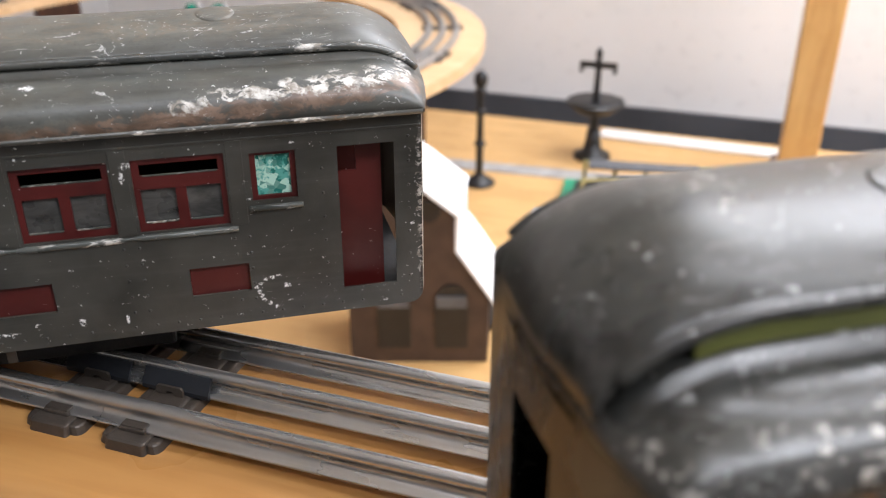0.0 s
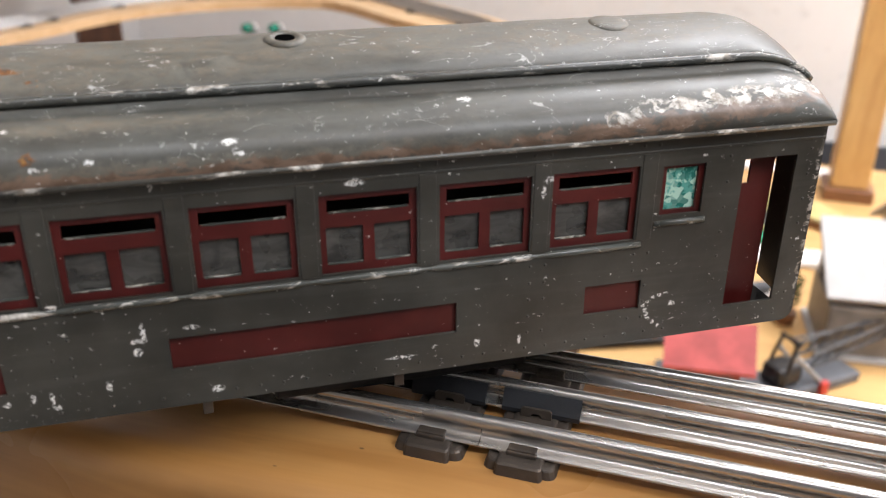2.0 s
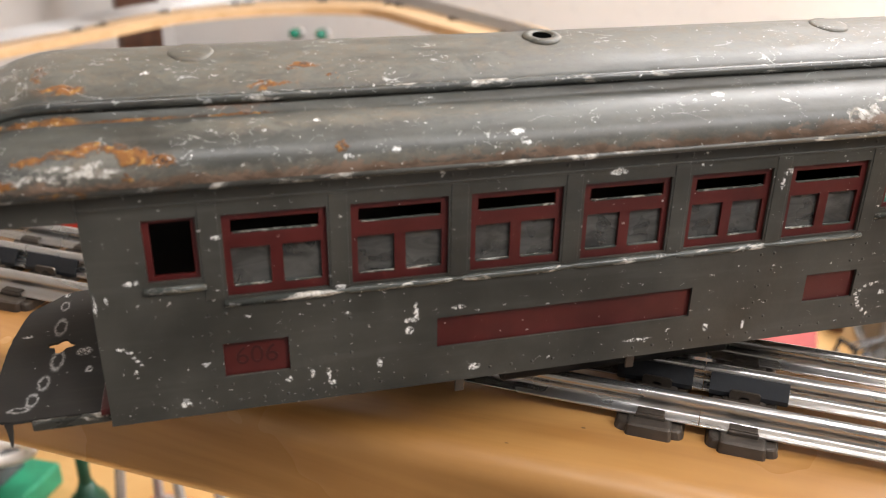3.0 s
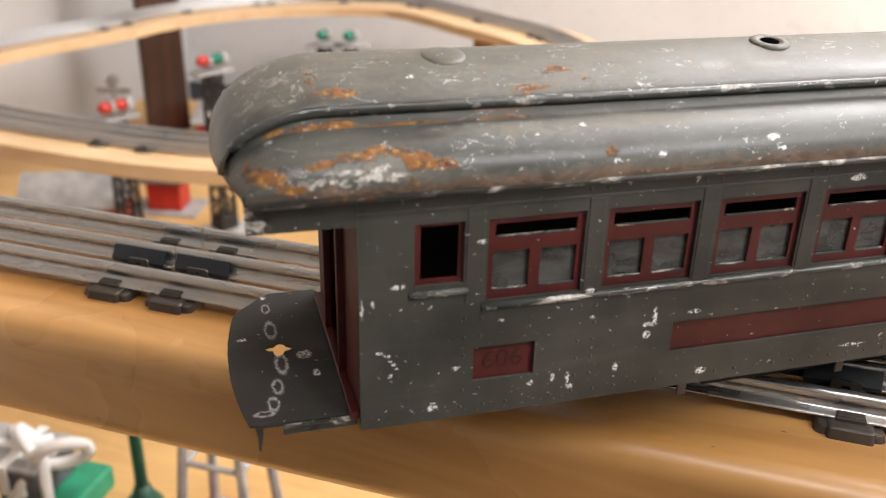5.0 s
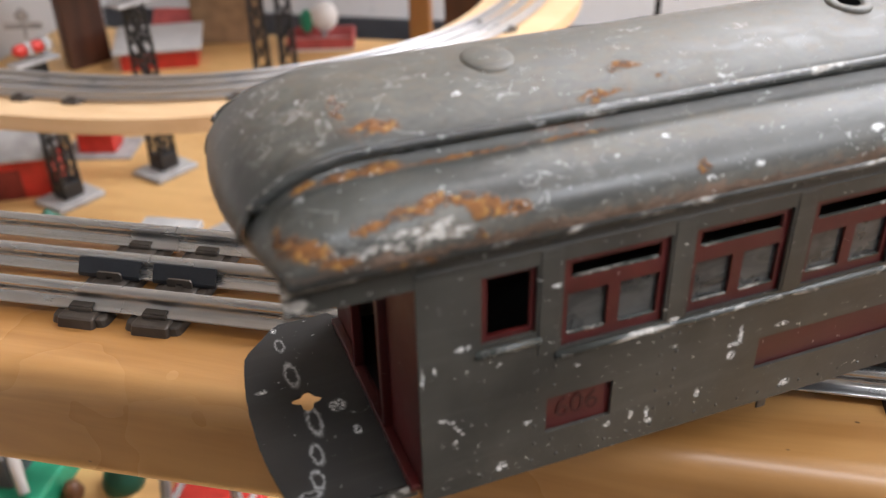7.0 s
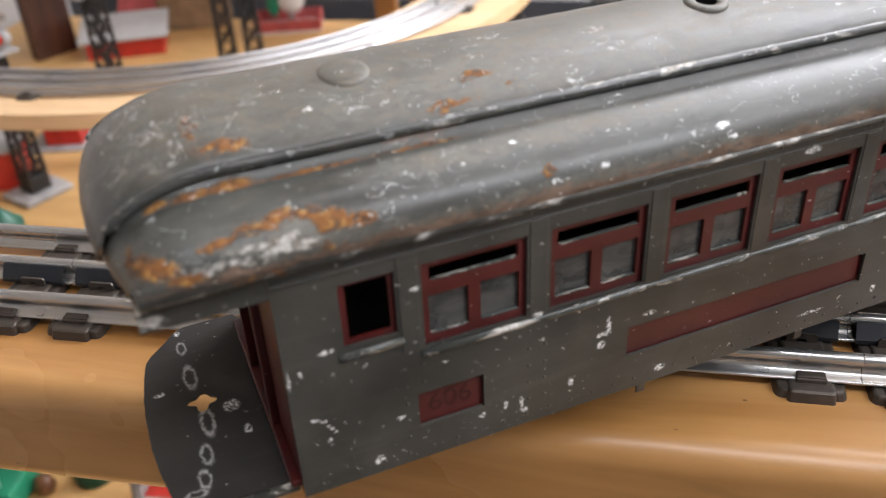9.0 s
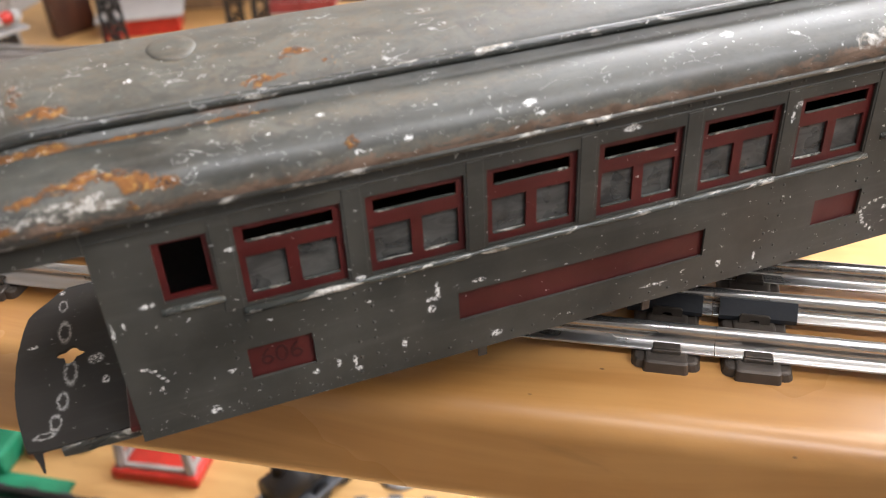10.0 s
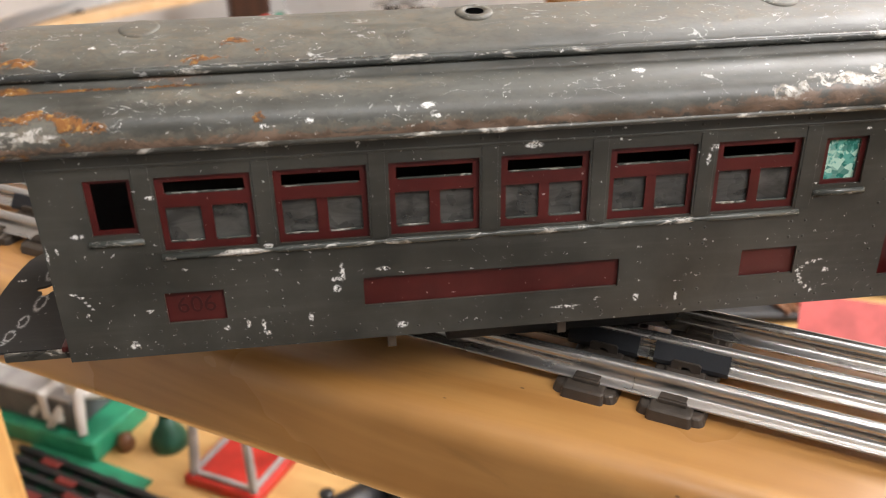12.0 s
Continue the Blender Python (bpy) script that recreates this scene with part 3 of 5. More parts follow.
X0, X1, Y0 = -1.37, 2.2, -3.0
WY = 1.69
slab("floor", (X0, X1, Y0, WY, FLOOR - 0.1, FLOOR), "carpet", "grey carpeted floor below the layout table", "floor")
slab("ceiling", (X0, X1, Y0, WY, CEIL, CEIL + 0.1), "ceiling", "plain white ceiling", "ceiling")
slab("wall_north", (X0 - 0.1, X1 + 0.1, WY, WY + 0.1, FLOOR - 0.1, CEIL + 0.1), "white_wall", "white painted wall behind the layout", "wall")
slab("wall_south", (X0 - 0.1, X1 + 0.1, Y0 - 0.1, Y0, FLOOR - 0.1, CEIL + 0.1), "far_wall", "plain grey painted wall behind the walkway", "wall")
slab("wall_west", (X0 - 0.1, X0, Y0, WY, FLOOR - 0.1, CEIL + 0.1), "tan_wall", "off-white painted wall at the end of the room", "wall")
slab("wall_east", (X1, X1 + 0.1, Y0, WY, FLOOR - 0.1, CEIL + 0.1), "white_wall", "white painted wall", "wall")
slab("baseboard", (X0, X1, WY - 0.012, WY - 0.002, TABLE - 0.30, TABLE - 0.01), "skirting", "dark grey band along the foot of the wall", "baseboard")

for lx, ly, lw, ld, lp in LAMPS:
    t = thing("ceiling_light", pose(lx, ly, CEIL), "white rectangular ceiling light fixture", "ceiling light", "ceiling lights")
    part("housing", boxes((-lw / 2 - 0.03, lw / 2 + 0.03, -ld / 2 - 0.03, ld / 2 + 0.03, -0.06, -0.002), bevel=0.006), "white", t)

# ---- layout table ----
layout = thing("layout_table", pose(0, 0, TABLE), "large pine-topped layout table crowded with toy train accessories", "table")
bm = bmesh.new()
box(bm, -1.36, 1.8, -0.02, 1.52, -0.03, 0.0, bevel=0.003)
part("tabletop", bm, "pine_far", layout)
for lx in (-1.30, 0.2, 1.7):
    for ly in (0.05, 1.44):
        part("leg", boxes((lx - 0.045, lx + 0.045, ly - 0.045, ly + 0.045, FLOOR - TABLE, -0.03), bevel=0.004), "pine_up", layout)

# ---- raised beam that carries the near track ----
PF, PB, PT = 0.1235, 0.2125, 0.040
beam = thing("track_beam", pose(0, 0, 0), "long varnished pine beam carrying tinplate track", "beam")


def rounded_section(y0, y1, z0, z1, r, n=9):
    """Cross section of a board with rounded arrises and close-set points beside them, so that the flats stay flat."""
    pts = []
    for cy, cz, a0 in ((y1 - r, z1 - r, 0), (y0 + r, z1 - r, 90), (y0 + r, z0 + r, 180), (y1 - r, z0 + r, 270)):
        for k in range(n + 1):
            a = radians(a0 + 90 * k / n)
            pts.append((cy + r * math.cos(a), cz + r * math.sin(a)))
        a = radians(a0 + 90)
        pts.append((cy + r * math.cos(a) - 0.0008 * math.sin(a), cz + r * math.sin(a) + 0.0008 * math.cos(a)))
        a = radians(a0 + 90)
        nxt = {0: (y0 + r + 0.0008, z1), 90: (y0, z0 + r + 0.0008), 180: (y1 - r - 0.0008, z0), 270: (y1, z1 - r - 0.0008)}[a0]
        pts.append(nxt)
    return pts


section = rounded_section(PF, PB, -PT, 0.0, 0.0085)
bm = loft([[(x, y, z) for y, z in section] for x in np.linspace(-1.34, 1.1, 27).tolist()], close=True, caps=True)
part("plank", bm, "pine", beam, smooth=True)
for lx in (-0.656, 0.62):
    part("leg", boxes((lx, lx + 0.088, 0.150, 0.2365, TABLE, -PT + 0.001), bevel=0.004), "pine_up", beam)

# ---- track ----
RAIL_Z = 0.01025
GAUGE = 0.0184
SECTION = 0.2387
RY = 0.1738
HALF = [(0.0042, 0.0032), (0.0042, 0.0036), (0.0040, 0.0039), (0.0030, 0.0040), (0.0026, 0.0043), (0.0018, 0.0046), (0.0013, 0.0051), (0.0011, 0.0057), (0.0010, 0.0070)]
HALF += [(0.0018 * math.cos(radians(a)), 0.00845 + 0.0018 * math.sin(radians(a))) for a in range(-54, 91, 18)]
PROFILE = HALF + [(-y, z) for y, z in HALF[-2::-1]]


def tie_mesh(half=0.0275):
    """Stamped steel tie: a raised middle rib with a stepped end, two lower flanks, and ears folded over the rail feet."""
    bm = bmesh.new()

    def pan(w, l, z, slope, drop, r):
        rows = []
        for dz, dw in ((0.0, 0.0), (z - 0.0006, slope), (z - 0.0002, slope + 0.0003), (z, slope + 0.0009)):
            row = []
            for sx, sy, a0 in ((1, 1, 0), (-1, 1, 90), (-1, -1, 180), (1, -1, 270)):
                for k in range(4):
                    a = radians(a0 + 30 * k)
                    row.append((sx * (w - dw - r) + r * math.cos(a), sy * (l - dw * drop - r) + r * math.sin(a), dz))
            rows.append([bm.verts.new(p) for p in row])
        for a, b in zip(rows, rows[1:]):
            for i in range(len(a)):
                bm.faces.new((a[i], a[(i + 1) % len(a)], b[(i + 1) % len(a)], b[i]))
        bm.faces.new(rows[-1])
        bm.faces.new(rows[0][::-1])

    pan(0.0094, half - 0.0012, 0.0026, 0.0006, 0.8, 0.0022)
    pan(0.0062, half + 0.0004, 0.0034, 0.0003, 2.4, 0.0010)
    for k in (-1, 1):
        for s in (-1, 1):
            y = k * GAUGE
            box(bm, -0.0040, 0.0040, *sorted((y + s * 0.0038, y + s * 0.0052)), 0.0028, 0.0046, bevel=0.0004, segs=2)
            box(bm, -0.0037, 0.0037, *sorted((y + s * 0.0020, y + s * 0.0047)), 0.0043, 0.0051, bevel=0.0003, segs=2)
            for e in (-1, 1):
                box(bm, *sorted((e * 0.0056, e * 0.0040)), *sorted((y + s * 0.0044, y + s * 0.0060)), 0.0020, 0.0030, bevel=0.0003, segs=1)
    return bm


track = thing("track_section", pose(0, RY, 0), "three-rail tinplate straight track section on brown steel ties", "track", "near track sections")
for k in (-1, 0, 1):
    bm = loft([[(x, k * GAUGE + y, z) for y, z in PROFILE] for x in (0.0001, SECTION - 0.0001)], close=True)
    part("rail", bm, "rail", track, smooth=True)
for x in (0.0115, SECTION / 2 - 0.004, SECTION - 0.0128):
    bm = tie_mesh()
    bmesh.ops.translate(bm, verts=bm.verts, vec=(x, 0, 0))
    tie = part("tie", bm, "tie", track)
    bm = bmesh.new()
    out = 0.0098 if x < 0.05 else 0.0116
    back = 0.0098 if x > SECTION - 0.05 else 0.0116
    box(bm, x - out, x + back, -0.0050, 0.0050, 0.0030, 0.0038, bevel=0.0003, segs=1)
    for s in (-1, 1):
        rows = []
        for u in (x - out, x + back):
            rows.append([(u, s * 0.0050, 0.0034), (u, s * 0.0050, 0.0046), (u, s * 0.0022, 0.0088), (u, s * 0.0014, 0.0086), (u, s * 0.0040, 0.0044), (u, s * 0.0040, 0.0034)])
        strip = loft(rows, close=True, caps=True)
        tmp = bpy.data.meshes.new("strip")
        strip.to_mesh(tmp)
        strip.free()
        bm.from_mesh(tmp)
        bpy.data.meshes.remove(tmp)
    part("insulator", bm, "fibre", tie, "black fibre strip wrapped round the middle rail")
    for s in (-1, 1):
        ears = [(-0.0042, 0.0026), (-0.0014, 0.0026), (-0.0014, 0.0040), (-0.0008, 0.0046), (0.0008, 0.0046), (0.0014, 0.0040), (0.0014, 0.0026), (0.0042, 0.0026), (0.0042, 0.0056), (0.0036, 0.0062), (-0.0036, 0.0062), (-0.0042, 0.0056)]
        bm = plate(ears, -0.0004, 0.0004)
        bmesh.ops.transform(bm, matrix=pose(x, s * 0.0058, 0, 90), verts=bm.verts)
        part("clip", bm, "tie", tie)
for k in (-1, 0, 1):
    part("pin", rods(((SECTION - 0.004, k * GAUGE, 0.0079), (SECTION + 0.003, k * GAUGE, 0.0079), 0.0016, 0.0016, 10)), "rail", track)
JOINT = -0.149
track.matrix_world = pose(JOINT - SECTION, RY, 0)
for k in (-4, -3, -2, 0, 1, 2):
    copy_thing(track, pose(JOINT + k * SECTION, RY, 0))

# ---- passenger cars ----
BOT, EAVE, WID = 0.0252, 0.0823, 0.0634
UL, UR, UO = -0.0284, 0.2097, -0.0504
MID = WID / 2
WINDOWS = [(0.0275 * k - 0.0003, 0.0275 * k + 0.0219) for k in range(6)]
WZ0, WZ1 = 0.0549, 0.0743
PLATES = [(-0.0026, 0.0120, 0.0344, 0.0432), (0.0470, 0.1140, 0.0352, 0.0434), (0.1475, 0.1628, 0.0350, 0.0432)]
DOOR = (0.1876, 0.2024, 0.0322, 0.0735)
SMALL = (-0.0164, -0.0056, 0.0601, 0.0744)
LAV = (0.1656, 0.1770, 0.0606, 0.0736)


def bowed(v, amount=0.0045):
    return amount * (1 - ((v - MID) / MID) ** 2)


def shell(profile, u_left, u_right, r_left, r_right, z_end, n=8, bow=0.0045):
    """Roof sheet: a cross profile (v, z) carried along u, with both ends turned down to z_end."""
    rows = []
    for k in range(n, 0, -1):
        a = radians(90 * k / n)
        rows.append([(u_left + r_left - r_left * math.sin(a) - bowed(v, bow) * math.sin(a), v, z_end + (z - z_end) * math.cos(a) if z > z_end else z) for v, z in profile])
    for u in np.linspace(u_left + r_left, u_right - r_right, 9):
        rows.append([(float(u), v, z) for v, z in profile])
    for k in range(1, n + 1):
        a = radians(90 * k / n)
        rows.append([(u_right - r_right + r_right * math.sin(a) + bowed(v, bow) * math.sin(a), v, z_end + (z - z_end) * math.cos(a) if z > z_end else z) for v, z in profile])
    return loft(rows)


def tube(points, r, n=8):
    """A round bead along a line of points."""
    pts = [Vector(p) for p in points]
    rows = []
    for i, p in enumerate(pts):
        d = (pts[min(i + 1, len(pts) - 1)] - pts[max(i - 1, 0)]).normalized()
        side = d.cross(Vector((0, 0, 1)))
        side = side.normalized() if side.length > 1e-4 else Vector((0, 1, 0))
        up = side.cross(d).normalized()
        rows.append([p + side * r * math.cos(2 * math.pi * k / n) + up * r * math.sin(2 * math.pi * k / n) for k in range(n)])
    return loft(rows, close=True, caps=True)


def end_line(v, z, u_left, u_right, r_left, r_right, z_end, n=14, bow=0.0045):
    """The line that one point of a roof profile follows, down both turned ends."""
    line = []
    for k in range(n, 0, -1):
        a = radians(90 * k / n)
        line.append((u_left + r_left - r_left * math.sin(a) - bowed(v, bow) * math.sin(a), v, z_end + (z - z_end) * math.cos(a)))
    line += [(u_left + r_left, v, z), (u_right - r_right, v, z)]
    for k in range(1, n + 1):
        a = radians(90 * k / n)
        line.append((u_right - r_right + r_right * math.sin(a) + bowed(v, bow) * math.sin(a), v, z_end + (z - z_end) * math.cos(a)))
    return line


def mirrored(half):
    return half + [(WID - v, z) for v, z in half[::-1] if abs(v - MID) > 1e-6]


def window_unit(car, u0, u1, z0, z1, far):
    """Maroon sash with a ventilator slot over two celluloid panes."""
    v = WID - 0.0016 if far else 0.0009
    c = (u0 + u1) / 2
    slot = (u0 + 0.0018, u1 - 0.0016, z1 - 0.0046, z1 - 0.0016)
    left = (u0 + 0.0014, c - 0.0013, z0 + 0.0022, z0 + 0.0112)
    right = (c + 0.0013, u1 - 0.0014, z0 + 0.0022, z0 + 0.0112)
    sash = part("window", sheet(u0 - 0.0004, u1 + 0.0004, z0 - 0.0004, z1 + 0.0004, [slot, left, right], v, 0.0007), "maroon", car, "maroon tin window sash")
    # thin pale strips draw the highlights on the rubbed lower edges
    if not far:
        part("bright_edge", boxes((slot[0] + 0.0005, slot[1] - 0.0004, v - 0.00012, v + 0.0006, slot[2] - 0.00016, slot[2] + 0.00010)), "highlight_enamel", sash, "pale strip for the rubbed, highlit edge of the opening")
    for p in (left, right):
        if not far:
            part("bright_edge", boxes((p[0] + 0.0003, p[1] - 0.0002, v - 0.00012, v + 0.0006, p[2] - 0.00018, p[2] + 0.00012)), "highlight_enamel", sash, "pale strip for the rubbed, highlit edge of the opening")
        part("pane", sheet(p[0] - 0.0003, p[1] + 0.0003, p[2] - 0.0003, p[3] + 0.0003, [], v + 0.0009, 0.0003), "celluloid", sash, "dusty celluloid pane")
    return sash


def ledge(car, name, u0, u1, z0, z1, proud, material, far=False):
    bm = bmesh.new()
    if far:
        box(bm, u0, u1, WID - 0.0004, WID + proud, z0, z1, bevel=min(0.0006, proud * 0.6), segs=3)
    else:
        box(bm, u0, u1, -proud, 0.0004, z0, z1, bevel=min(0.0006, proud * 0.6), segs=3)
    return part(name, bm, material, car)


def sill(car, u0, u1, z, piers, far):
    """Rolled half-round sill, pinched in at the piers."""
    v = WID - 0.0003 if far else 0.0003
    us = sorted({u0, u1, *[p + d for p in piers for d in (-0.0028, -0.0012, 0.0012, 0.0028)]})
    us = [u for u in us if u0 <= u <= u1]
    rows = []
    for u in us:
        r = 0.0006 if any(abs(u - p) < 0.002 for p in piers) else 0.00095
        rows.append([(u, v + r * 1.15 * math.cos(2 * math.pi * k / 14), z + r * math.sin(2 * math.pi * k / 14)) for k in range(14)])
    return part("window_sill", loft(rows, close=True, caps=True), "highlight_enamel", car, "rolled tin sill with rubbed paint", smooth=True)


def vent(car, u, v, z, skin, opened):
    if opened:
        body = [(0.0050, -0.0004), (0.0049, 0.0006), (0.0044, 0.0010), (0.0036, 0.0011), (0.0027, 0.0010), (0.0025, 0.0003)]
    else:
        body = [(0.0053, -0.0004), (0.0053, 0.0001), (0.0049, 0.0006), (0.0042, 0.0008), (0.0020, 0.0009), (0.0001, 0.0009)]
    bm = lathe(body)
    lean = Matrix.Translation((u, v, z)) @ pose(0, 0, 0, 7.5)
    bmesh.ops.transform(bm, matrix=lean, verts=bm.verts)
    cap = part("roof_vent", bm, skin, car, smooth=True)
    if opened:
        # solid black disc that stands for the shade in the vent opening
        bm = lathe([(0.0023, 0.0), (0.0023, 0.0006)])
        bmesh.ops.transform(bm, matrix=lean @ Matrix.Translation((0, 0, 0.0003)), verts=bm.verts)
        part("hole", bm, "hole_shade", cap)
    return cap


def rivets(car, skin):
    """Small pressed rivet heads: pairs over the piers, double columns below three of them, a row along the foot."""
    bm = bmesh.new()
    spots = []
    for k in range(7):
        u = 0.0275 * k - 0.0031
        spots += [(u - 0.0020, 0.0792), (u + 0.0020, 0.0792)]
        if k in (0, 1, 5, 6):
            spots += [(u - 0.0019, z) for z in (0.0508, 0.0462, 0.0416, 0.0370, 0.0324)] + [(u + 0.0019, z) for z in (0.0508, 0.0462, 0.0416, 0.0370, 0.0324)]
    spots = [(u, z) for u, z in spots if not any(a - 0.001 < u < b + 0.001 and c - 0.001 < z < d + 0.001 for a, b, c, d in PLATES + [DOOR])]
    spots += [(u, 0.0279) for u in np.arange(UL + 0.012, UR - 0.004, 0.0055)]
    for u in (0.1835, 0.2062):
        spots += [(u, z) for z in np.arange(0.034, 0.080, 0.0068)]
    for u, z in spots:
        bmesh.ops.create_icosphere(bm, subdivisions=2, radius=0.00040, matrix=Matrix.Translation((u, 0.0, z)) @ Matrix.Diagonal((1, 0.6, 1, 1)))
    return tagged(part("rivets", bm, skin, car, smooth=True), kind="stuff")


def coach(m, label, skin, raised, observation):
    car = thing("passenger_car", m, label, "toy train car", "toy passenger cars")
    lift = 0.0034 if raised else 0.0
    left = UL if observation else UO
    holes = [(a, b, WZ0, WZ1) for a, b in WINDOWS] + PLATES + [DOOR, LAV, SMALL]
    # sides with their cut-outs
    for far in (False, True):
        v = WID - 0.0008 if far else 0.0
        wall = sheet(left, UR, BOT, EAVE + 0.001, holes, v, 0.0008)
        corner = [e for e in wall.edges if all(abs(q.co.x - UR) < 1e-6 and abs(q.co.z - BOT) < 1e-6 for q in e.verts)]
        bmesh.ops.bevel(wall, geom=corner, offset=0.0034, segments=5, profile=0.5, affect="EDGES")
        part("side_wall", wall, skin, car)
        for a, b in WINDOWS:
            window_unit(car, a, b, WZ0, WZ1, far)
        vv = WID - 0.0016 if far else 0.0009
        a, b, c, d = SMALL
        part("end_window", sheet(a - 0.0004, b + 0.0004, c - 0.0004, d + 0.0004, [(a + 0.0014, b - 0.0010, c + 0.0010, d - 0.0010)], vv, 0.0007), "maroon", car, "small open maroon window frame")
        a, b, c, d = LAV
        frame_ob = part("lavatory_window", sheet(a - 0.0004, b + 0.0004, c - 0.0004, d + 0.0004, [(a + 0.0014, b - 0.0014, c + 0.0010, d - 0.0010)], vv, 0.0007), "maroon", car)
        part("pane", sheet(a + 0.001, b - 0.001, c + 0.0006, d - 0.0006, [], vv + 0.0008, 0.0003), "stained", frame_ob, "marbled green glass pane")
        for k, (a, b, c, d) in enumerate(PLATES):
            plate_ob = part("number_plate" if k != 1 else "name_plate", sheet(a - 0.0006, b + 0.0006, c - 0.0006, d + 0.0006, [], vv + 0.0002, 0.0005), "plate", car, "recessed maroon plate")
            if k == 0 and not far and observation:
                lettering("606", 0.0066, "number", plate_ob, Matrix.Translation(((a + b) / 2, vv + 0.0001, (c + d) / 2)) @ pose(0, 0, 0, 90), "faint embossed number, its relief shade drawn in darker colour")
        sill(car, -0.0012, 0.1612, 0.0534, [0.0275 * k - 0.0031 for k in range(1, 6)], far)
        sill(car, -0.0175, -0.0046, 0.0580, [], far)
        sill(car, 0.1645, 0.1782, 0.0585, [], far)
        for k in range(7):
            u = 0.0275 * k - 0.0031
            ledge(car, "pier_moulding", u - 0.0020, u + 0.0020, 0.0546, 0.0772, 0.0002, skin, far)
        ledge(car, "letterboard_edge", left, UR, 0.0773, 0.0779, 0.0003, skin, far)
        if observation:
            v = WID - 0.0008 if far else 0.0
            part("header", sheet(UO, UL - 0.0001, 0.0752, EAVE + 0.001, [], v, 0.0008), skin, car)
    rivets(car, skin)
    # floor pan, and an added partition whose near-black colour shades the inside
    part("floor_pan", boxes((left + 0.0006, UR - 0.0006, 0.001, WID - 0.001, BOT + 0.0008, BOT + 0.0016)), "shade_black", car)
    part("shade_partition", sheet(UL + 0.004, 0.178, BOT + 0.002, EAVE, [], MID, 0.0006), "shade_black", car)
    # right-hand end
    end = [(UR, 0.0), (UR + 0.0012, 0.004), (UR + 0.0036, 0.0215), (UR + 0.0040, MID), (UR + 0.0036, WID - 0.0215), (UR + 0.0012, WID - 0.004), (UR, WID)]

    def end_wall(pts, z0, z1, name, material):
        bm = bmesh.new()
        rows = []
        for u, v in pts:
            rows.append([bm.verts.new((u, v, z0)), bm.verts.new((u, v, z1)), bm.verts.new((u - 0.0008, v, z1)), bm.verts.new((u - 0.0008, v, z0))])
        for a, b in zip(rows, rows[1:]):
            for i in range(4):
                bm.faces.new((a[i], a[(i + 1) % 4], b[(i + 1) % 4], b[i]))
        bm.faces.new(rows[0][::-1])
        bm.faces.new(rows[-1])
        return part(name, bm, material, car)

    end_wall(end[:3], BOT + 0.0030, EAVE, "end_wall", skin)
    end_wall(end[-3:], BOT + 0.0030, EAVE, "end_wall", skin)
    end_wall(end[2:5], 0.0735, EAVE, "end_header", skin)
    # inner vestibule screen seen through the open side door
    part("vestibule_screen", sheet(0.1840, 0.1997, BOT + 0.001, EAVE - 0.002, [(0.1866, 0.1930, 0.0648, 0.0736)], 0.0050, 0.0007), "maroon", car, "maroon inner door with a small square window")
    part("vestibule_screen", sheet(0.1800, 0.2040, BOT + 0.001, EAVE - 0.002, [], WID - 0.006, 0.0007), "maroon", car)
    # bulkhead in the near black that stands for the shade inside
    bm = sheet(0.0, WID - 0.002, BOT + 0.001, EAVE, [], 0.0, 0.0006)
    ob = part("bulkhead", bm, "shade_black", car)
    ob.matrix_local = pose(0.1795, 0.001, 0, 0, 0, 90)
    if observation:
        # open rear platform
        hole_c, ring_out, ring_in, n = (-0.0430, 0.0358), [], [], 64
        for i in range(n):
            a = 2 * math.pi * i / n
            dx, dy = math.cos(a), math.sin(a)
            best = 1.0
            for s in np.linspace(0.001, 0.06, 240):
                x, y = hole_c[0] + dx * s, hole_c[1] + dy * s
                edge = UO - 0.0010 - bowed(min(max(y, 0.0), WID), 0.0046)
                corner = max(0.0, 0.010 - (WID + 0.003 - y)) * 0.7
                if x > UL or x < edge + corner or y < 0.0035 or y > WID + 0.003:
                    break
                best = s
            ring_out.append((hole_c[0] + dx * best, hole_c[1] + dy * best))
            r = 0.0028 * (1 + 0.22 * math.cos(4 * a + 0.6) + 0.1 * math.sin(3 * a))
            ring_in.append((hole_c[0] + dx * r, hole_c[1] + dy * r))
        bm = bmesh.new()
        rows = [[bm.verts.new((*p, z)) for p in ring] for ring, z in ((ring_in, 0.0268), (ring_in, 0.0275), (ring_out, 0.0275), (ring_out, 0.0268))]
        for k in range(4):
            a, b = rows[k], rows[(k + 1) % 4]
            for i in range(n):
                bm.faces.new((a[i], a[(i + 1) % n], b[(i + 1) % n], b[i]))
        part("platform", bm, "platform", car, "open rear platform floor with a ragged hole")
        part("step_flange", boxes((-0.0455, UL - 0.0003, 0.0022, 0.0034, 0.0250, 0.0276), bevel=0.0005), "worn_edge", car, "bare metal edge of the platform")
        bm = bmesh.new()
        for s, e in (((-0.0514, -0.0496, 0.0270), (-0.0510, -0.0499, 0.0240)), ((-0.0510, -0.0499, 0.0240), (-0.0509, -0.0505, 0.0208))):
            lo = [bm.verts.new((x, y, z)) for x, y, z in ((e[0], 0.0036, e[2]), (e[1], 0.0036, e[2]), (e[1], 0.0044, e[2]), (e[0], 0.0044, e[2]))]
            hi = [bm.verts.new((x, y, z)) for x, y, z in ((s[0], 0.0036, s[2]), (s[1], 0.0036, s[2]), (s[1], 0.0044, s[2]), (s[0], 0.0044, s[2]))]
            for i in range(4):
                bm.faces.new((lo[i], lo[(i + 1) % 4], hi[(i + 1) % 4], hi[i]))
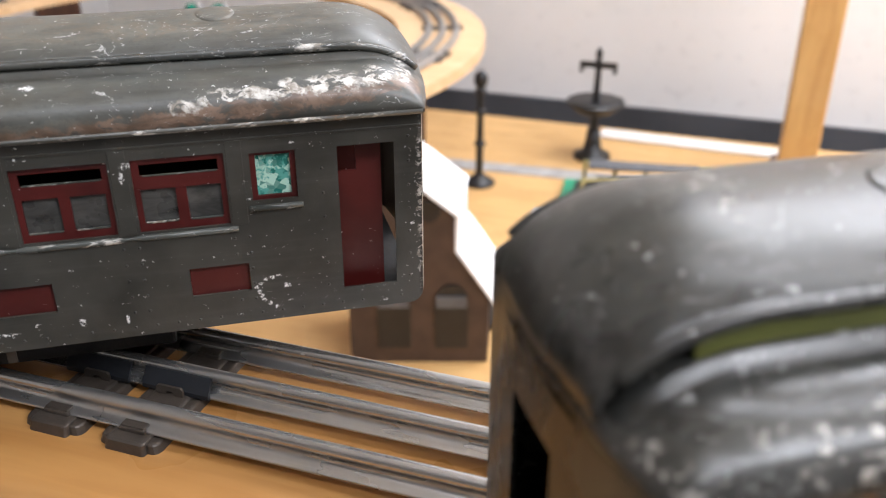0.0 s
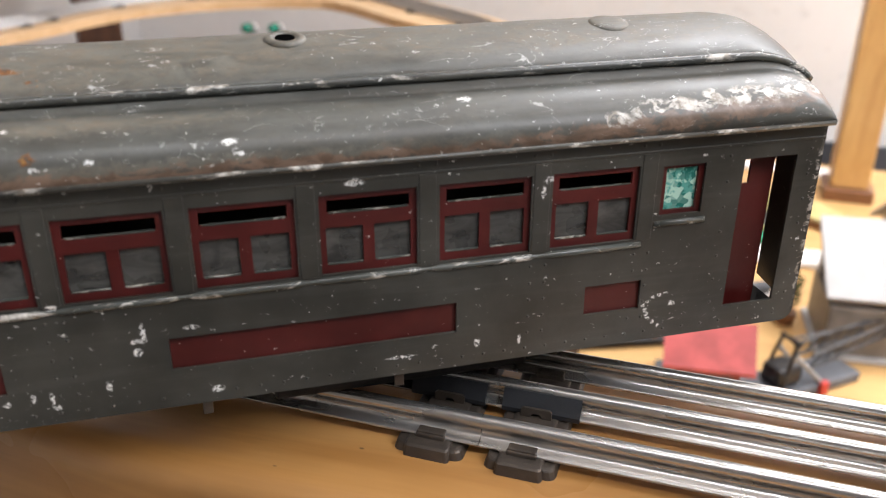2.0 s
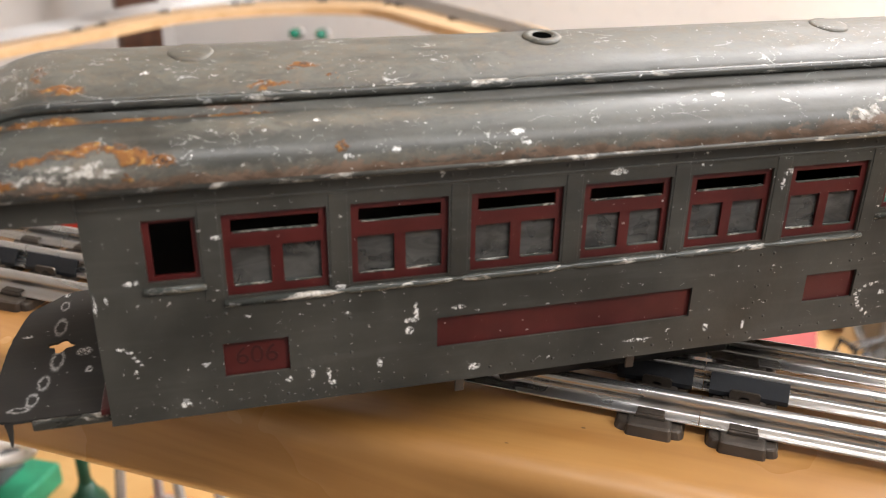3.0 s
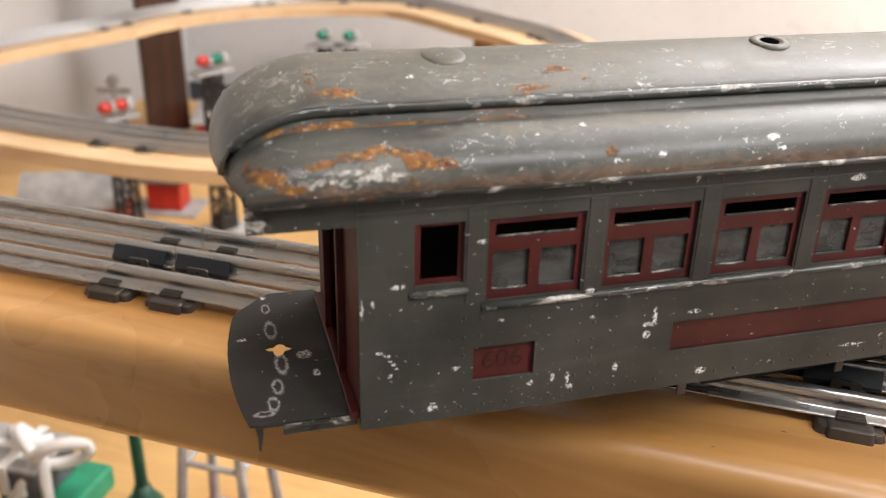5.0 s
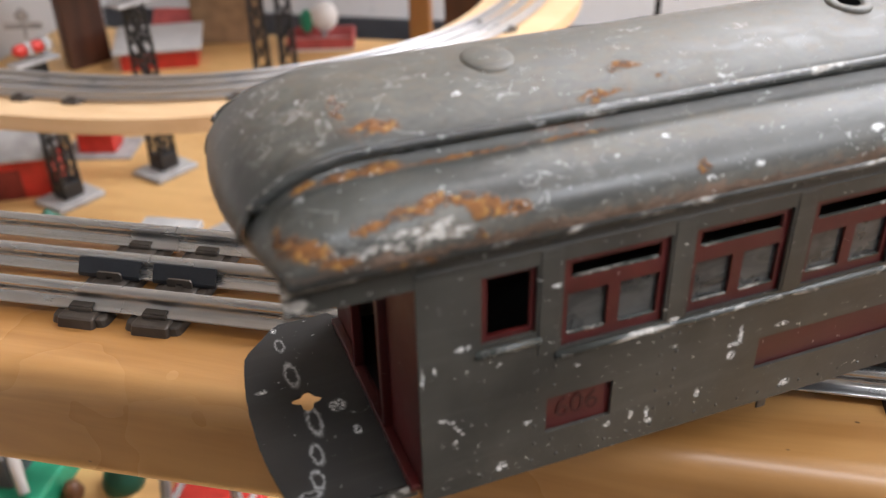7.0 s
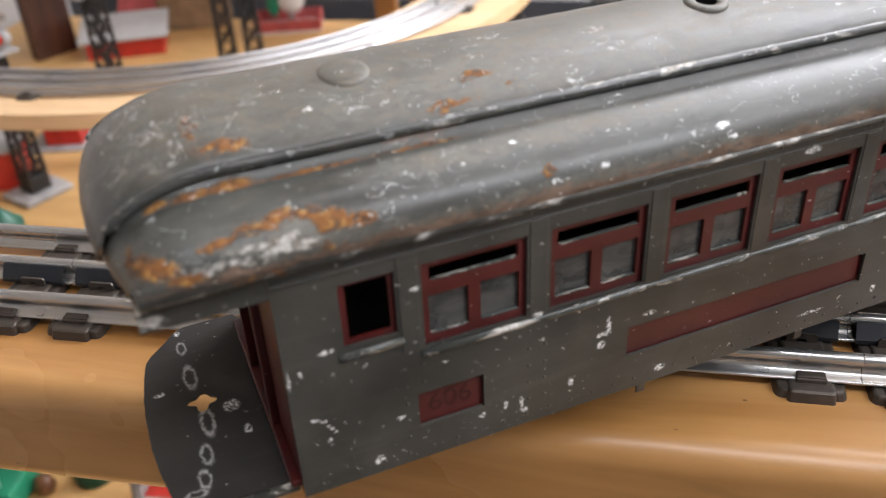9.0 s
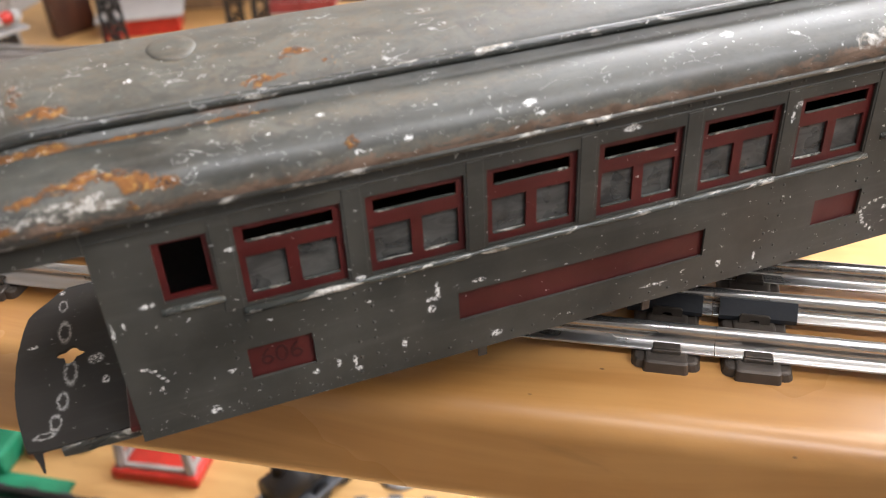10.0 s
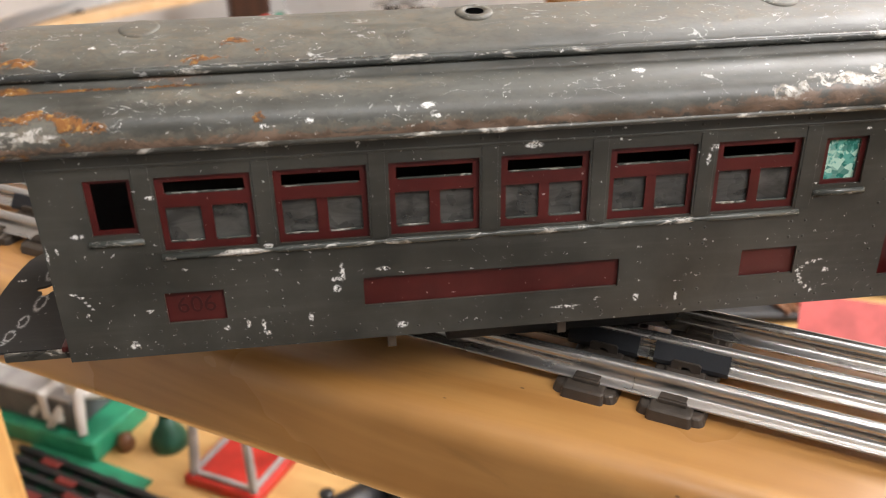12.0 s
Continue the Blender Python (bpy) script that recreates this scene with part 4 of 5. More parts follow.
            bm.faces.new(lo[::-1])
            bm.faces.new(hi)
        part("hook", bm, "platform", car, "bent pointed tin tab")
        bm = sheet(0.0, WID - 0.002, BOT, EAVE, [(0.020, 0.041, BOT + 0.003, 0.072)], 0.0, 0.0008)
        ob = part("rear_bulkhead", bm, "maroon", car, "maroon rear wall with an open doorway")
        ob.matrix_local = pose(UL + 0.0008, 0.001, 0, 0, 0, 90)
        for v in (0.020, 0.042):
            part("door_post", boxes((UL - 0.0018, UL + 0.0002, v - 0.001, v + 0.001, BOT + 0.001, 0.074), bevel=0.0003), "maroon", car)
        part("door_threshold", boxes((UL - 0.0022, UL, 0.0012, WID - 0.002, 0.0276, 0.0292), bevel=0.0003), "maroon", car)
        rows = [(UO - bowed(v, 0.0042), v) for v in np.linspace(0, WID, 9)]
        end_wall([(u + 0.0046, v) for u, v in rows], 0.0752, EAVE, "rear_header", skin)
    else:
        rows = [(UO - bowed(v, 0.0042), v) for v in np.linspace(0, WID, 9)]
        end_wall([(u + 0.0008, v) for u, v in rows[:4]], BOT, EAVE, "end_wall", skin)
        end_wall([(u + 0.0008, v) for u, v in rows[5:]], BOT, EAVE, "end_wall", skin)
        end_wall([(u + 0.0008, v) for u, v in rows[3:6]], 0.073, EAVE, "end_header", skin)
        # added near-black sheet for the shade behind the end doorway
        part("shade_screen", boxes((UO + 0.012, UO + 0.0128, 0.001, WID - 0.001, BOT + 0.001, EAVE)), "shade_black", car)
    # roof: lower sheet, then the raised deck with its rolled lip
    half = [(-0.0021, 0.0815), (-0.0024, 0.0824), (-0.0024, 0.0842), (-0.0018, 0.0868), (0.0002, 0.0893), (0.0034, 0.0913), (0.0066, 0.0924), (0.0090, 0.0927), (0.0100, 0.0928), (0.0107, 0.0933), (0.0116, 0.0944), (0.0122, 0.0949), (0.0150, 0.0950), (MID, 0.0950)]
    roof = part("lower_roof", shell(mirrored(half), UO + 0.0002, UR + 0.0012, 0.0165, 0.0140, EAVE, 12), skin, car, smooth=True)
    roof.modifiers.new("thickness", "SOLIDIFY").thickness = 0.0006
    deck = [(0.0140, 0.0946), (0.0138, 0.0951 + lift), (0.0126, 0.0951 + lift), (0.0119, 0.0957 + lift), (0.0120, 0.0966 + lift), (0.0132, 0.0976 + lift), (0.0165, 0.0993 + lift),
            (0.0205, 0.1008 + lift), (0.0260, 0.1022 + lift), (MID, 0.1029 + lift)]
    top = part("roof_deck", shell(mirrored(deck), UO - 0.0004, UR + 0.0004, 0.0200, 0.0190, 0.0872 if raised else 0.0836, 14, 0.0048), skin, car, smooth=True)
    top.modifiers.new("thickness", "SOLIDIFY").thickness = 0.0004
    if raised:
        for v in (0.0127, WID - 0.0127):
            part("clerestory_strip", boxes((UO + 0.0085, UR - 0.0085, v - 0.0004, v + 0.0004, 0.0936, 0.0976)), "olive_strip", car, "yellow-green clerestory celluloid")
    # worn rolled bead along the eaves
    for v in (-0.0022, WID + 0.0022):
        part("eave_bead", rods(((UO + 0.001, v, 0.0819), (UR, v, 0.0819), 0.00075, 0.00075, 8)), "worn_edge", car, smooth=True)
    for v in (0.0120, WID - 0.0120):
        line = end_line(v, 0.0960 + lift, UO - 0.0004, UR + 0.0004, 0.0200, 0.0190, 0.0872 if raised else 0.0836, 14, 0.0048)
        part("deck_bead", tube(line[4:-4], 0.00110), "rubbed_lip" if observation else skin, car, smooth=True)
    for k, u in enumerate((-0.0033, 0.0800, 0.1612)):
        vent(car, u, 0.0284, 0.1021 + lift, skin, k == 1 and observation)
    # what carries the body clear of the rails
    part("underframe", boxes((0.070, 0.140, 0.018, 0.046, RAIL_Z, BOT + 0.0008), bevel=0.001), "shade_black", car)
    for u in (0.0535, 0.1000):
        part("tab", boxes((u - 0.0012, u + 0.0012, 0.0022, 0.0028, BOT - 0.0048, BOT + 0.001), bevel=0.0002), "tie", car)
    return car


coach(pose(-0.2516, 0.0913, 0, 0, 0, 32.8), "worn olive tinplate observation car with rusted roof and maroon windows", "olive", False, True)
coach(pose(0.042, 0.104, 0, 0, 0, 33.0), "scuffed olive tinplate passenger car with yellow-green clerestory strip", "olive_two", True, False)


# ---- elevated loop behind ----
RC = (-0.719, 0.989)
RING_TOP = -0.1234
RR = 0.378


def loop_point(deg, off=0.0):
    """Centre line of the loop: a circle drawn out to the far left with a squarer front left corner, moved sideways by off."""
    def centre(d):
        a = radians(d % 360)
        x, y = RR * math.cos(a), RR * math.sin(a)
        x *= 1 - 0.045 * max(0.0, math.cos(a))
        d = d % 360
        far = 0.085
        if 60 < d <= 100:
            k = (d - 60) / 40
            y += far * k * k * (3 - 2 * k)
        elif 100 < d <= 180:
            y += far
        elif 180 < d < 270:
            p, k = 0.75, min(1.0, (d - 180) / 60)
            x = -RR * abs(math.cos(a)) ** p - 0.10 * abs(math.sin(2 * a))
            y = -RR * abs(math.sin(a)) ** p + far * (1 - k * k * (3 - 2 * k))
        return Vector((x, y, 0))

    p, q = centre(deg - 0.4), centre(deg + 0.4)
    along = (q - p).normalized()
    return centre(deg) + Vector((along.y, -along.x, 0)) * off, math.degrees(math.atan2(along.y, along.x))


def arc_bar(r0, r1, z0, z1, a0, a1, n):
    """A curved bar of rectangular section round the origin."""
    rows = []
    for k in range(n + 1):
        a = radians(a0 + (a1 - a0) * k / n)
        c, s = math.cos(a), math.sin(a)
        rows.append([(r0 * c, r0 * s, z0), (r1 * c, r1 * s, z0), (r1 * c, r1 * s, z1), (r0 * c, r0 * s, z1)])
    return loft(rows, close=True, caps=True)


def loop_bar(r0, r1, z0, z1, a0, a1, n):
    """A curved bar of rectangular section along the loop, from offset r0 to r1 (each a function of the angle)."""
    rows = []
    for k in range(n + 1):
        a = a0 + (a1 - a0) * k / n
        p, q = loop_point(a, r0(a))[0], loop_point(a, r1(a))[0]
        rows.append([(p.x, p.y, z0), (q.x, q.y, z0), (q.x, q.y, z1), (p.x, p.y, z1)])
    return loft(rows, close=True, caps=True)


loop = thing("elevated_loop", pose(RC[0], RC[1], 0), "raised pine ring carrying a loop of tinplate track", "platform")
for k in range(4):
    part("ring_board", loop_bar(lambda a: -0.052 - 0.020 * math.sin(radians(a)), lambda a: 0.056, RING_TOP - 0.014, RING_TOP, 90 * k, 90 * k + 90, 30), "pine_ring", loop)
for x, y, turn, mat, w, d, top in ((0.141, 0.350, 4, "post_brown", 0.017, 0.017, RING_TOP - 0.014), (-0.461, 0.325, 152, "brown_up", 0.039, 0.012, 0.35), (0.241, 0.231, 90, "brown_up", 0.034, 0.011, RING_TOP - 0.014)):
    ob = part("post", boxes((-d, d, -w, w, TABLE, top), bevel=0.003), mat, loop)
    ob.matrix_local = pose(x, y, 0, 0, 0, turn)

for piece in range(8):
    a0 = 45 * piece
    curve = thing("curved_track", pose(RC[0], RC[1], RING_TOP), "three-rail tinplate curved track section on dark steel ties", "track", "curved track sections")
    for k in (-1, 0, 1):
        rows = []
        for i in range(15):
            a = a0 + 45 * i / 14
            rows.append([(*loop_point(a, k * GAUGE + y)[0].xy, z) for y, z in PROFILE])
        part("rail", loft(rows, close=True, caps=True), "rail_far", curve)
    for a in (a0 + 1.9, a0 + 22.5, a0 + 43.1):
        p, turn = loop_point(a)
        bm = tie_mesh()
        bmesh.ops.transform(bm, matrix=Matrix.Translation(p) @ pose(0, 0, 0, 0, 0, turn), verts=bm.verts)
        part("tie", bm, "tie", curve)


# ---- table things ----
def on_table(name, x, y, turn, label, category, group=""):
    return thing(name, pose(x, y, TABLE, 0, 0, turn), label, category, group)


def lattice_mast(t, r0, r1, h0, h1, material="black"):
    """Four corner rods with crossing braces."""
    bm = bmesh.new()
    n = 7
    for sx, sy in ((1, 1), (-1, 1), (-1, -1), (1, -1)):
        rod(bm, (sx * r0, sy * r0, h0), (sx * r1, sy * r1, h1), 0.0026, 0.0022, 6)
    for k in range(n):
        f0, f1 = k / n, (k + 1) / n
        ra, rb = r0 + (r1 - r0) * f0, r0 + (r1 - r0) * f1
        za, zb = h0 + (h1 - h0) * f0, h0 + (h1 - h0) * f1
        for (ax, ay), (bx, by) in (((1, 1), (-1, 1)), ((-1, 1), (-1, -1)), ((-1, -1), (1, -1)), ((1, -1), (1, 1))):
            rod(bm, (ax * ra, ay * ra, za), (bx * rb, by * rb, zb), 0.0016, 0.0016, 5)
            rod(bm, (bx * ra, by * ra, za), (ax * rb, ay * rb, zb), 0.0016, 0.0016, 5)
    return part("mast", bm, material, t)


def lamp_head(t, x, z, material, turn=-25):
    bm = lathe([(0.0070, 0.0), (0.0076, 0.004), (0.0070, 0.009), (0.0050, 0.0135), (0.0001, 0.0155)], 18)
    ob = part("lens", bm, material, t, smooth=True)
    ob.matrix_local = Matrix.Translation((x, -0.003, z)) @ pose(0, 0, 0, 80, 0, turn)
    bm = lathe([(0.0086, -0.012), (0.0090, 0.0), (0.0082, 0.001), (0.0078, -0.001)], 18)
    ob = part("lamp_housing", bm, "grey", t, smooth=True)
    ob.matrix_local = Matrix.Translation((x, -0.003, z)) @ pose(0, 0, 0, 80, 0, turn)


def signal(x, y, h, lenses, label, base_mat="grey", turn=20):
    t = on_table("signal", x, y, turn, label, "toy signal", "layout signals")
    part("base_plate", boxes((-0.034, 0.034, -0.028, 0.028, 0, 0.008), bevel=0.003), base_mat, t)
    part("base_box", boxes((-0.014, 0.014, -0.014, 0.014, 0.008, 0.03), bevel=0.002), "black", t)
    lattice_mast(t, 0.0115, 0.0085, 0.03, h - 0.02)
    part("visor", boxes((-0.028, 0.028, -0.012, 0.012, h - 0.022, h - 0.018), bevel=0.001), "grey", t)
    n = len(lenses)
    for k, mat in enumerate(lenses):
        lamp_head(t, (k - (n - 1) / 2) * 0.021, h - 0.004, mat, -5 - turn)
    return t


signal(-0.842, 0.935, 0.250, ["red", "lamp_green"], "black lattice signal with red and green lamps on grey base", turn=66)
signal(-0.925, 0.838, 0.205, ["red", "red"], "black lattice crossing signal with two red lamps", turn=66)
signal(-0.774, 1.140, 0.250, ["lamp_green"], "black lattice signal with a single green lamp", "dark_green")
signal(-0.736, 1.150, 0.250, ["lamp_green"], "black lattice signal with a single green lamp", "dark_green")


def gable(w, d, h0, h1, over=0.006, thick=0.004):
    """Two roof slopes with the ridge along x."""
    bm = bmesh.new()
    for s in (-1, 1):
        rows = []
        for x in (-w / 2 - over, w / 2 + over):
            rows.append([(x, s * (d / 2 + over), h0), (x, 0, h1), (x, 0, h1 + thick), (x, s * (d / 2 + over), h0 + thick)])
        a = [bm.verts.new(p) for p in rows[0]]
        b = [bm.verts.new(p) for p in rows[1]]
        for i in range(4):
            bm.faces.new((a[i], a[(i + 1) % 4], b[(i + 1) % 4], b[i]))
        bm.faces.new(a[::-1])
        bm.faces.new(b)
    return bm


def gabled_walls(w, d, h0, h1):
    bm = bmesh.new()
    pts = [(-d / 2, 0), (d / 2, 0), (d / 2, h0), (0, h1), (-d / 2, h0)]
    a = [bm.verts.new((-w / 2, y, z)) for y, z in pts]
    b = [bm.verts.new((w / 2, y, z)) for y, z in pts]
    for i in range(5):
        bm.faces.new((a[i], a[(i + 1) % 5], b[(i + 1) % 5], b[i]))
    bm.faces.new(a[::-1])
    bm.faces.new(b)
    return bm


# red crossing shanty
t = on_table("toy_shanty", -0.080, 0.765, 6, "dark red tin shanty with bright matt red roof", "toy building")
part("base_plate", boxes((-0.045, 0.075, -0.045, 0.045, 0, 0.006), bevel=0.002), "slate", t)
part("wall_body", gabled_walls(0.062, 0.050, 0.052, 0.078), "dark_red", t)
part("roof", gable(0.074, 0.062, 0.046, 0.080), "roof_red", t)
w = part("window", boxes((-0.024, 0.024, -0.0265, -0.0245, 0.024, 0.040), bevel=0.0008), "slate", t)
part("window_frame", boxes((-0.026, 0.026, -0.0275, -0.0255, 0.040, 0.042), (-0.026, 0.026, -0.0275, -0.0255, 0.022, 0.024), (-0.001, 0.001, -0.0275, -0.0255, 0.024, 0.040)), "dark_red", w)

# station platform with fence
t = on_table("toy_station_platform", -0.100, 1.195, 8, "cream tin station platform with fence on a green base", "toy building")
part("base_plate", boxes((-0.118, 0.118, -0.055, 0.055, 0, 0.012), bevel=0.002), "green", t)
part("deck", boxes((-0.100, 0.100, -0.035, 0.035, 0.012, 0.018), bevel=0.001), "black", t)
for x in np.linspace(-0.088, 0.088, 5):
    for y in (-0.038, 0.030):
        part("fence_post", boxes((x - 0.003, x + 0.003, y - 0.002, y + 0.002, 0.012, 0.052), bevel=0.0006), "yellow", t)
for y in (-0.038, 0.030):
    for z in (0.016, 0.046):
        part("fence_rail", boxes((-0.090, 0.090, y - 0.0015, y + 0.0015, z, z + 0.006), bevel=0.0006), "yellow", t)
part("bench", boxes((-0.07, 0.07, 0.004, 0.016, 0.018, 0.036), bevel=0.002), "slate", t)
part("roof_strip", boxes((-0.082, 0.072, -0.004, 0.024, 0.052, 0.057), bevel=0.001), "slate", t)

t = on_table("ramp_slab", -0.092, 1.105, 4, "pale grey ramp slab along the station platform", "slab")
part("slab", boxes((-0.150, 0.150, -0.022, 0.022, 0, 0.010), bevel=0.003), "white", t)

t = on_table("toy_ramp", 0.050, 1.262, -28, "cream toy ramp with a brown strip for its shaded side", "toy ramp")
bm = bmesh.new()
for y0, y1 in ((-0.026, 0.026),):
    a = [bm.verts.new(p) for p in ((-0.06, y0, 0), (0.06, y0, 0), (0.06, y0, 0.006), (-0.06, y0, 0.030))]
    b = [bm.verts.new(p) for p in ((-0.06, y1, 0), (0.06, y1, 0), (0.06, y1, 0.006), (-0.06, y1, 0.030))]
    for i in range(4):
        bm.faces.new((a[i], a[(i + 1) % 4], b[(i + 1) % 4], b[i]))
    bm.faces.new(a[::-1])
    bm.faces.new(b)
part("ramp", bm, "yellow", t)
# brown strip that puts the shade on the ramp's side into the colour
part("shaded_side", boxes((-0.06, 0.06, -0.029, -0.026, 0, 0.012), bevel=0.001), "brown", t)

# yard light and lamp post
t = on_table("yard_light", -0.206, 1.364, 0, "black yard light with a wide dish and cross arm", "toy lamp")
part("base", lathe([(0.030, 0), (0.030, 0.006), (0.016, 0.012), (0.012, 0.03), (0.010, 0.05)], 20), "black", t, smooth=True)
part("pole", rods(((0, 0, 0.05), (0, 0, 0.166), 0.006, 0.0045, 10)), "black", t)
part("dish", lathe([(0.006, 0.070), (0.028, 0.078), (0.046, 0.092), (0.046, 0.095), (0.006, 0.092)], 24), "black", t, smooth=True)
part("cross_arm", boxes((-0.029, 0.029, -0.004, 0.004, 0.148, 0.157), bevel=0.001), "black", t)
for s in (-1, 1):
    part("arm_tip", boxes((s * 0.026 - 0.003, s * 0.026 + 0.003, -0.004, 0.004, 0.140, 0.148), bevel=0.001), "black", t)
part("finial", lathe([(0.0045, 0.164), (0.006, 0.172), (0.0001, 0.182)], 12), "black", t, smooth=True)

t = on_table("street_lamp", -0.348, 1.199, 0, "black toy street lamp on a round foot", "toy lamp")
part("foot", lathe([(0.024, 0), (0.024, 0.004), (0.014, 0.010), (0.007, 0.016)], 20), "black", t, smooth=True)
part("pole", rods(((0, 0, 0.012), (0, 0, 0.150), 0.0058, 0.0042, 10)), "black", t)
for z in (0.060, 0.110, 0.140):
    part("collar", lathe([(0.007, z), (0.0095, z + 0.004), (0.007, z + 0.008)], 14), "black", t, smooth=True)
part("lantern", lathe([(0.004, 0.148), (0.010, 0.156), (0.010, 0.168), (0.0001, 0.178)], 14), "black", t, smooth=True)

# roof post with plinth
t = on_table("ceiling_post", 0.1045, 1.385, 0, "square pine post standing on a brown plinth", "post")
part("plinth", boxes((-0.036, 0.036, -0.036, 0.036, 0, 0.020), bevel=0.003), "brown", t)
part("shaft", boxes((-0.027, 0.027, -0.027, 0.027, 0.020, CEIL - TABLE - 0.001), bevel=0.003), "pine_up", t)


def clump_tree(name, x, y, h, crown, label, pot, seed, tall=1.0):
    rng = random.Random(seed)
    t = on_table(name, x, y, 0, label, "toy tree")
    if pot:
        part("pot", lathe([(0.010, 0), (0.013, 0.014), (0.012, 0.016), (0.009, 0.012)], 14), "brown", t, smooth=True)
    bm = rods(((0, 0, 0), (0.001, 0, h * 0.55), 0.0024, 0.0014, 7))
    for k in range(5):
        a = k * 1.3
        rod(bm, (0, 0, h * 0.4), (crown * 0.6 * math.cos(a), crown * 0.6 * math.sin(a), h * 0.72), 0.0011, 0.0006, 5)
    part("trunk", bm, "brown", t)
    bm = bmesh.new()
    for k in range(150):
        a, r = rng.uniform(0, 6.283), crown * math.sqrt(rng.random())
        z = h * (0.68 + 0.32 * rng.uniform(-1, 1) * tall * math.sqrt(max(0.05, 1 - (r / crown) ** 2)))
        q = Euler((rng.uniform(0, 3), rng.uniform(0, 3), rng.uniform(0, 3))).to_matrix().to_4x4()
        s = rng.uniform(0.0022, 0.0042)
        m = Matrix.Translation((r * math.cos(a), r * math.sin(a), z)) @ q
        vs = [bm.verts.new(m @ Vector(p)) for p in ((-s, 0, 0), (0, -s * 0.5, s * 0.3), (s, 0, 0), (0, s * 0.5, s * 0.3))]
        bm.faces.new(vs)
    part("crown", bm, "leaf", t)
    return t


clump_tree("toy_tree", -0.094, 1.027, 0.046, 0.020, "small sparse green toy tree on the table", False, 3)
clump_tree("potted_tree", 0.004, 0.940, 0.066, 0.013, "narrow green toy tree in a brown pot", True, 4, 1.4)

# crane car lying between the buildings
t = on_table("toy_crane_car", -0.060, 0.950, 18, "black toy crane car with a pale round weight", "toy train car")
part("deck", boxes((-0.052, 0.052, -0.018, 0.018, 0.006, 0.016), bevel=0.003), "slate", t)
part("cab", boxes((-0.040, 0.004, -0.015, 0.015, 0.016, 0.036), bevel=0.008), "black", t)
part("boiler", rods(((-0.005, 0, 0.024), (0.046, 0, 0.030), 0.010, 0.008, 14)), "slate", t)
part("weight", rods(((0.048, -0.010, 0.018), (0.048, -0.016, 0.018), 0.012, 0.012, 18)), "white", t, "pale round disc")
for x in (-0.034, 0.034):
    for y in (-0.014, 0.014):
        part("wheel", rods(((x, y - 0.002, 0.007), (x, y + 0.002, 0.007), 0.007, 0.007, 14)), "black", t)

# black crane boom near the shanty
t = on_table("toy_crane", 0.020, 0.815, 42, "black toy crane with lattice boom and red hook", "toy crane")
part("base", boxes((-0.075, 0.055, -0.022, 0.022, 0, 0.012), bevel=0.003), "slate", t)
part("turret", boxes((-0.05, -0.018, -0.014, 0.014, 0.012, 0.034), bevel=0.006), "black", t)
part("gallows", rods(((-0.045, -0.014, 0.012), (-0.03, -0.010, 0.060), 0.0024, 0.002, 6), ((-0.045, 0.014, 0.012), (-0.03, 0.010, 0.060), 0.0024, 0.002, 6), ((-0.03, -0.012, 0.060), (-0.03, 0.012, 0.060), 0.0024, 0.0024, 6), ((-0.03, 0, 0.060), (0.118, 0, 0.050), 0.0014, 0.0014, 5)), "black", t)
bm = bmesh.new()
for y in (-0.012, 0.012):
    for z in (0.02, 0.034):
        rod(bm, (-0.01, y, z + 0.008), (0.120, y * 0.5, z + 0.018), 0.0018, 0.0016, 6)
for k in range(8):
    x0, x1 = -0.01 + 0.016 * k, 0.006 + 0.016 * k
    for y in (-0.012, 0.012):
        rod(bm, (x0, y * (1 - k * 0.06), 0.028 + k * 0.001), (x1, y * (1 - k * 0.06), 0.043 + k * 0.001), 0.0012, 0.0012, 5)
part("boom", bm, "black", t)
part("brace", rods(((-0.03, -0.012, 0.045), (0.01, -0.02, 0.004), 0.0025, 0.0025, 6), ((-0.03, 0.012, 0.045), (0.01, 0.02, 0.004), 0.0025, 0.0025, 6)), "grey", t)
part("hook", boxes((-0.004, 0.006, -0.027, -0.021, 0.0, 0.016), bevel=0.002), "red", t, "red tip")

# grey engine shed and pale roof panels
t = on_table("toy_shed", 0.098, 0.925, 6, "grey toy shed with a pale sloping roof", "toy building")
part("wall_body", boxes((-0.064, 0.070, -0.045, 0.05, 0, 0.062), bevel=0.002), "shed_grey", t)
ob = part("roof", boxes((-0.070, 0.076, -0.052, 0.06, 0, 0.005), bevel=0.001), "pale_grey", t)
ob.matrix_local = pose(0, 0.0, 0.094, 28, 0, 0)
part("gable_wall", boxes((-0.062, 0.068, 0.030, 0.048, 0.062, 0.108), bevel=0.001), "shed_grey", t)
part("footing", boxes((-0.070, 0.076, -0.052, 0.056, 0, 0.006), bevel=0.002), "pale_grey", t)
t = on_table("toy_house", 0.205, 1.12, 12, "pale grey toy house with a broad plain roof", "toy building")
part("wall_body", gabled_walls(0.15, 0.11, 0.055, 0.10), "shed_grey", t)
part("roof", gable(0.16, 0.12, 0.055, 0.105), "pale_grey", t)

# black road plate with spare rails
t = on_table("road_plate", -0.180, 0.862, 24, "black rounded base plate lying on the table", "plate")
bm = bmesh.new()
box(bm, -0.062, 0.062, -0.042, 0.042, 0, 0.012, bevel=0.005, segs=3)
part("plate", bm, "black", t)
t = thing("spare_rails", pose(-0.185, 0.905, TABLE + 0.0125, 0, 0, -42), "bundle of rusty brown spare rails on the plate", "rails")
for k in range(4):
    part("rail", boxes((-0.085, 0.085, -0.018 + 0.010 * k, -0.013 + 0.010 * k, 0.0, 0.005), bevel=0.0006), "brown", t)

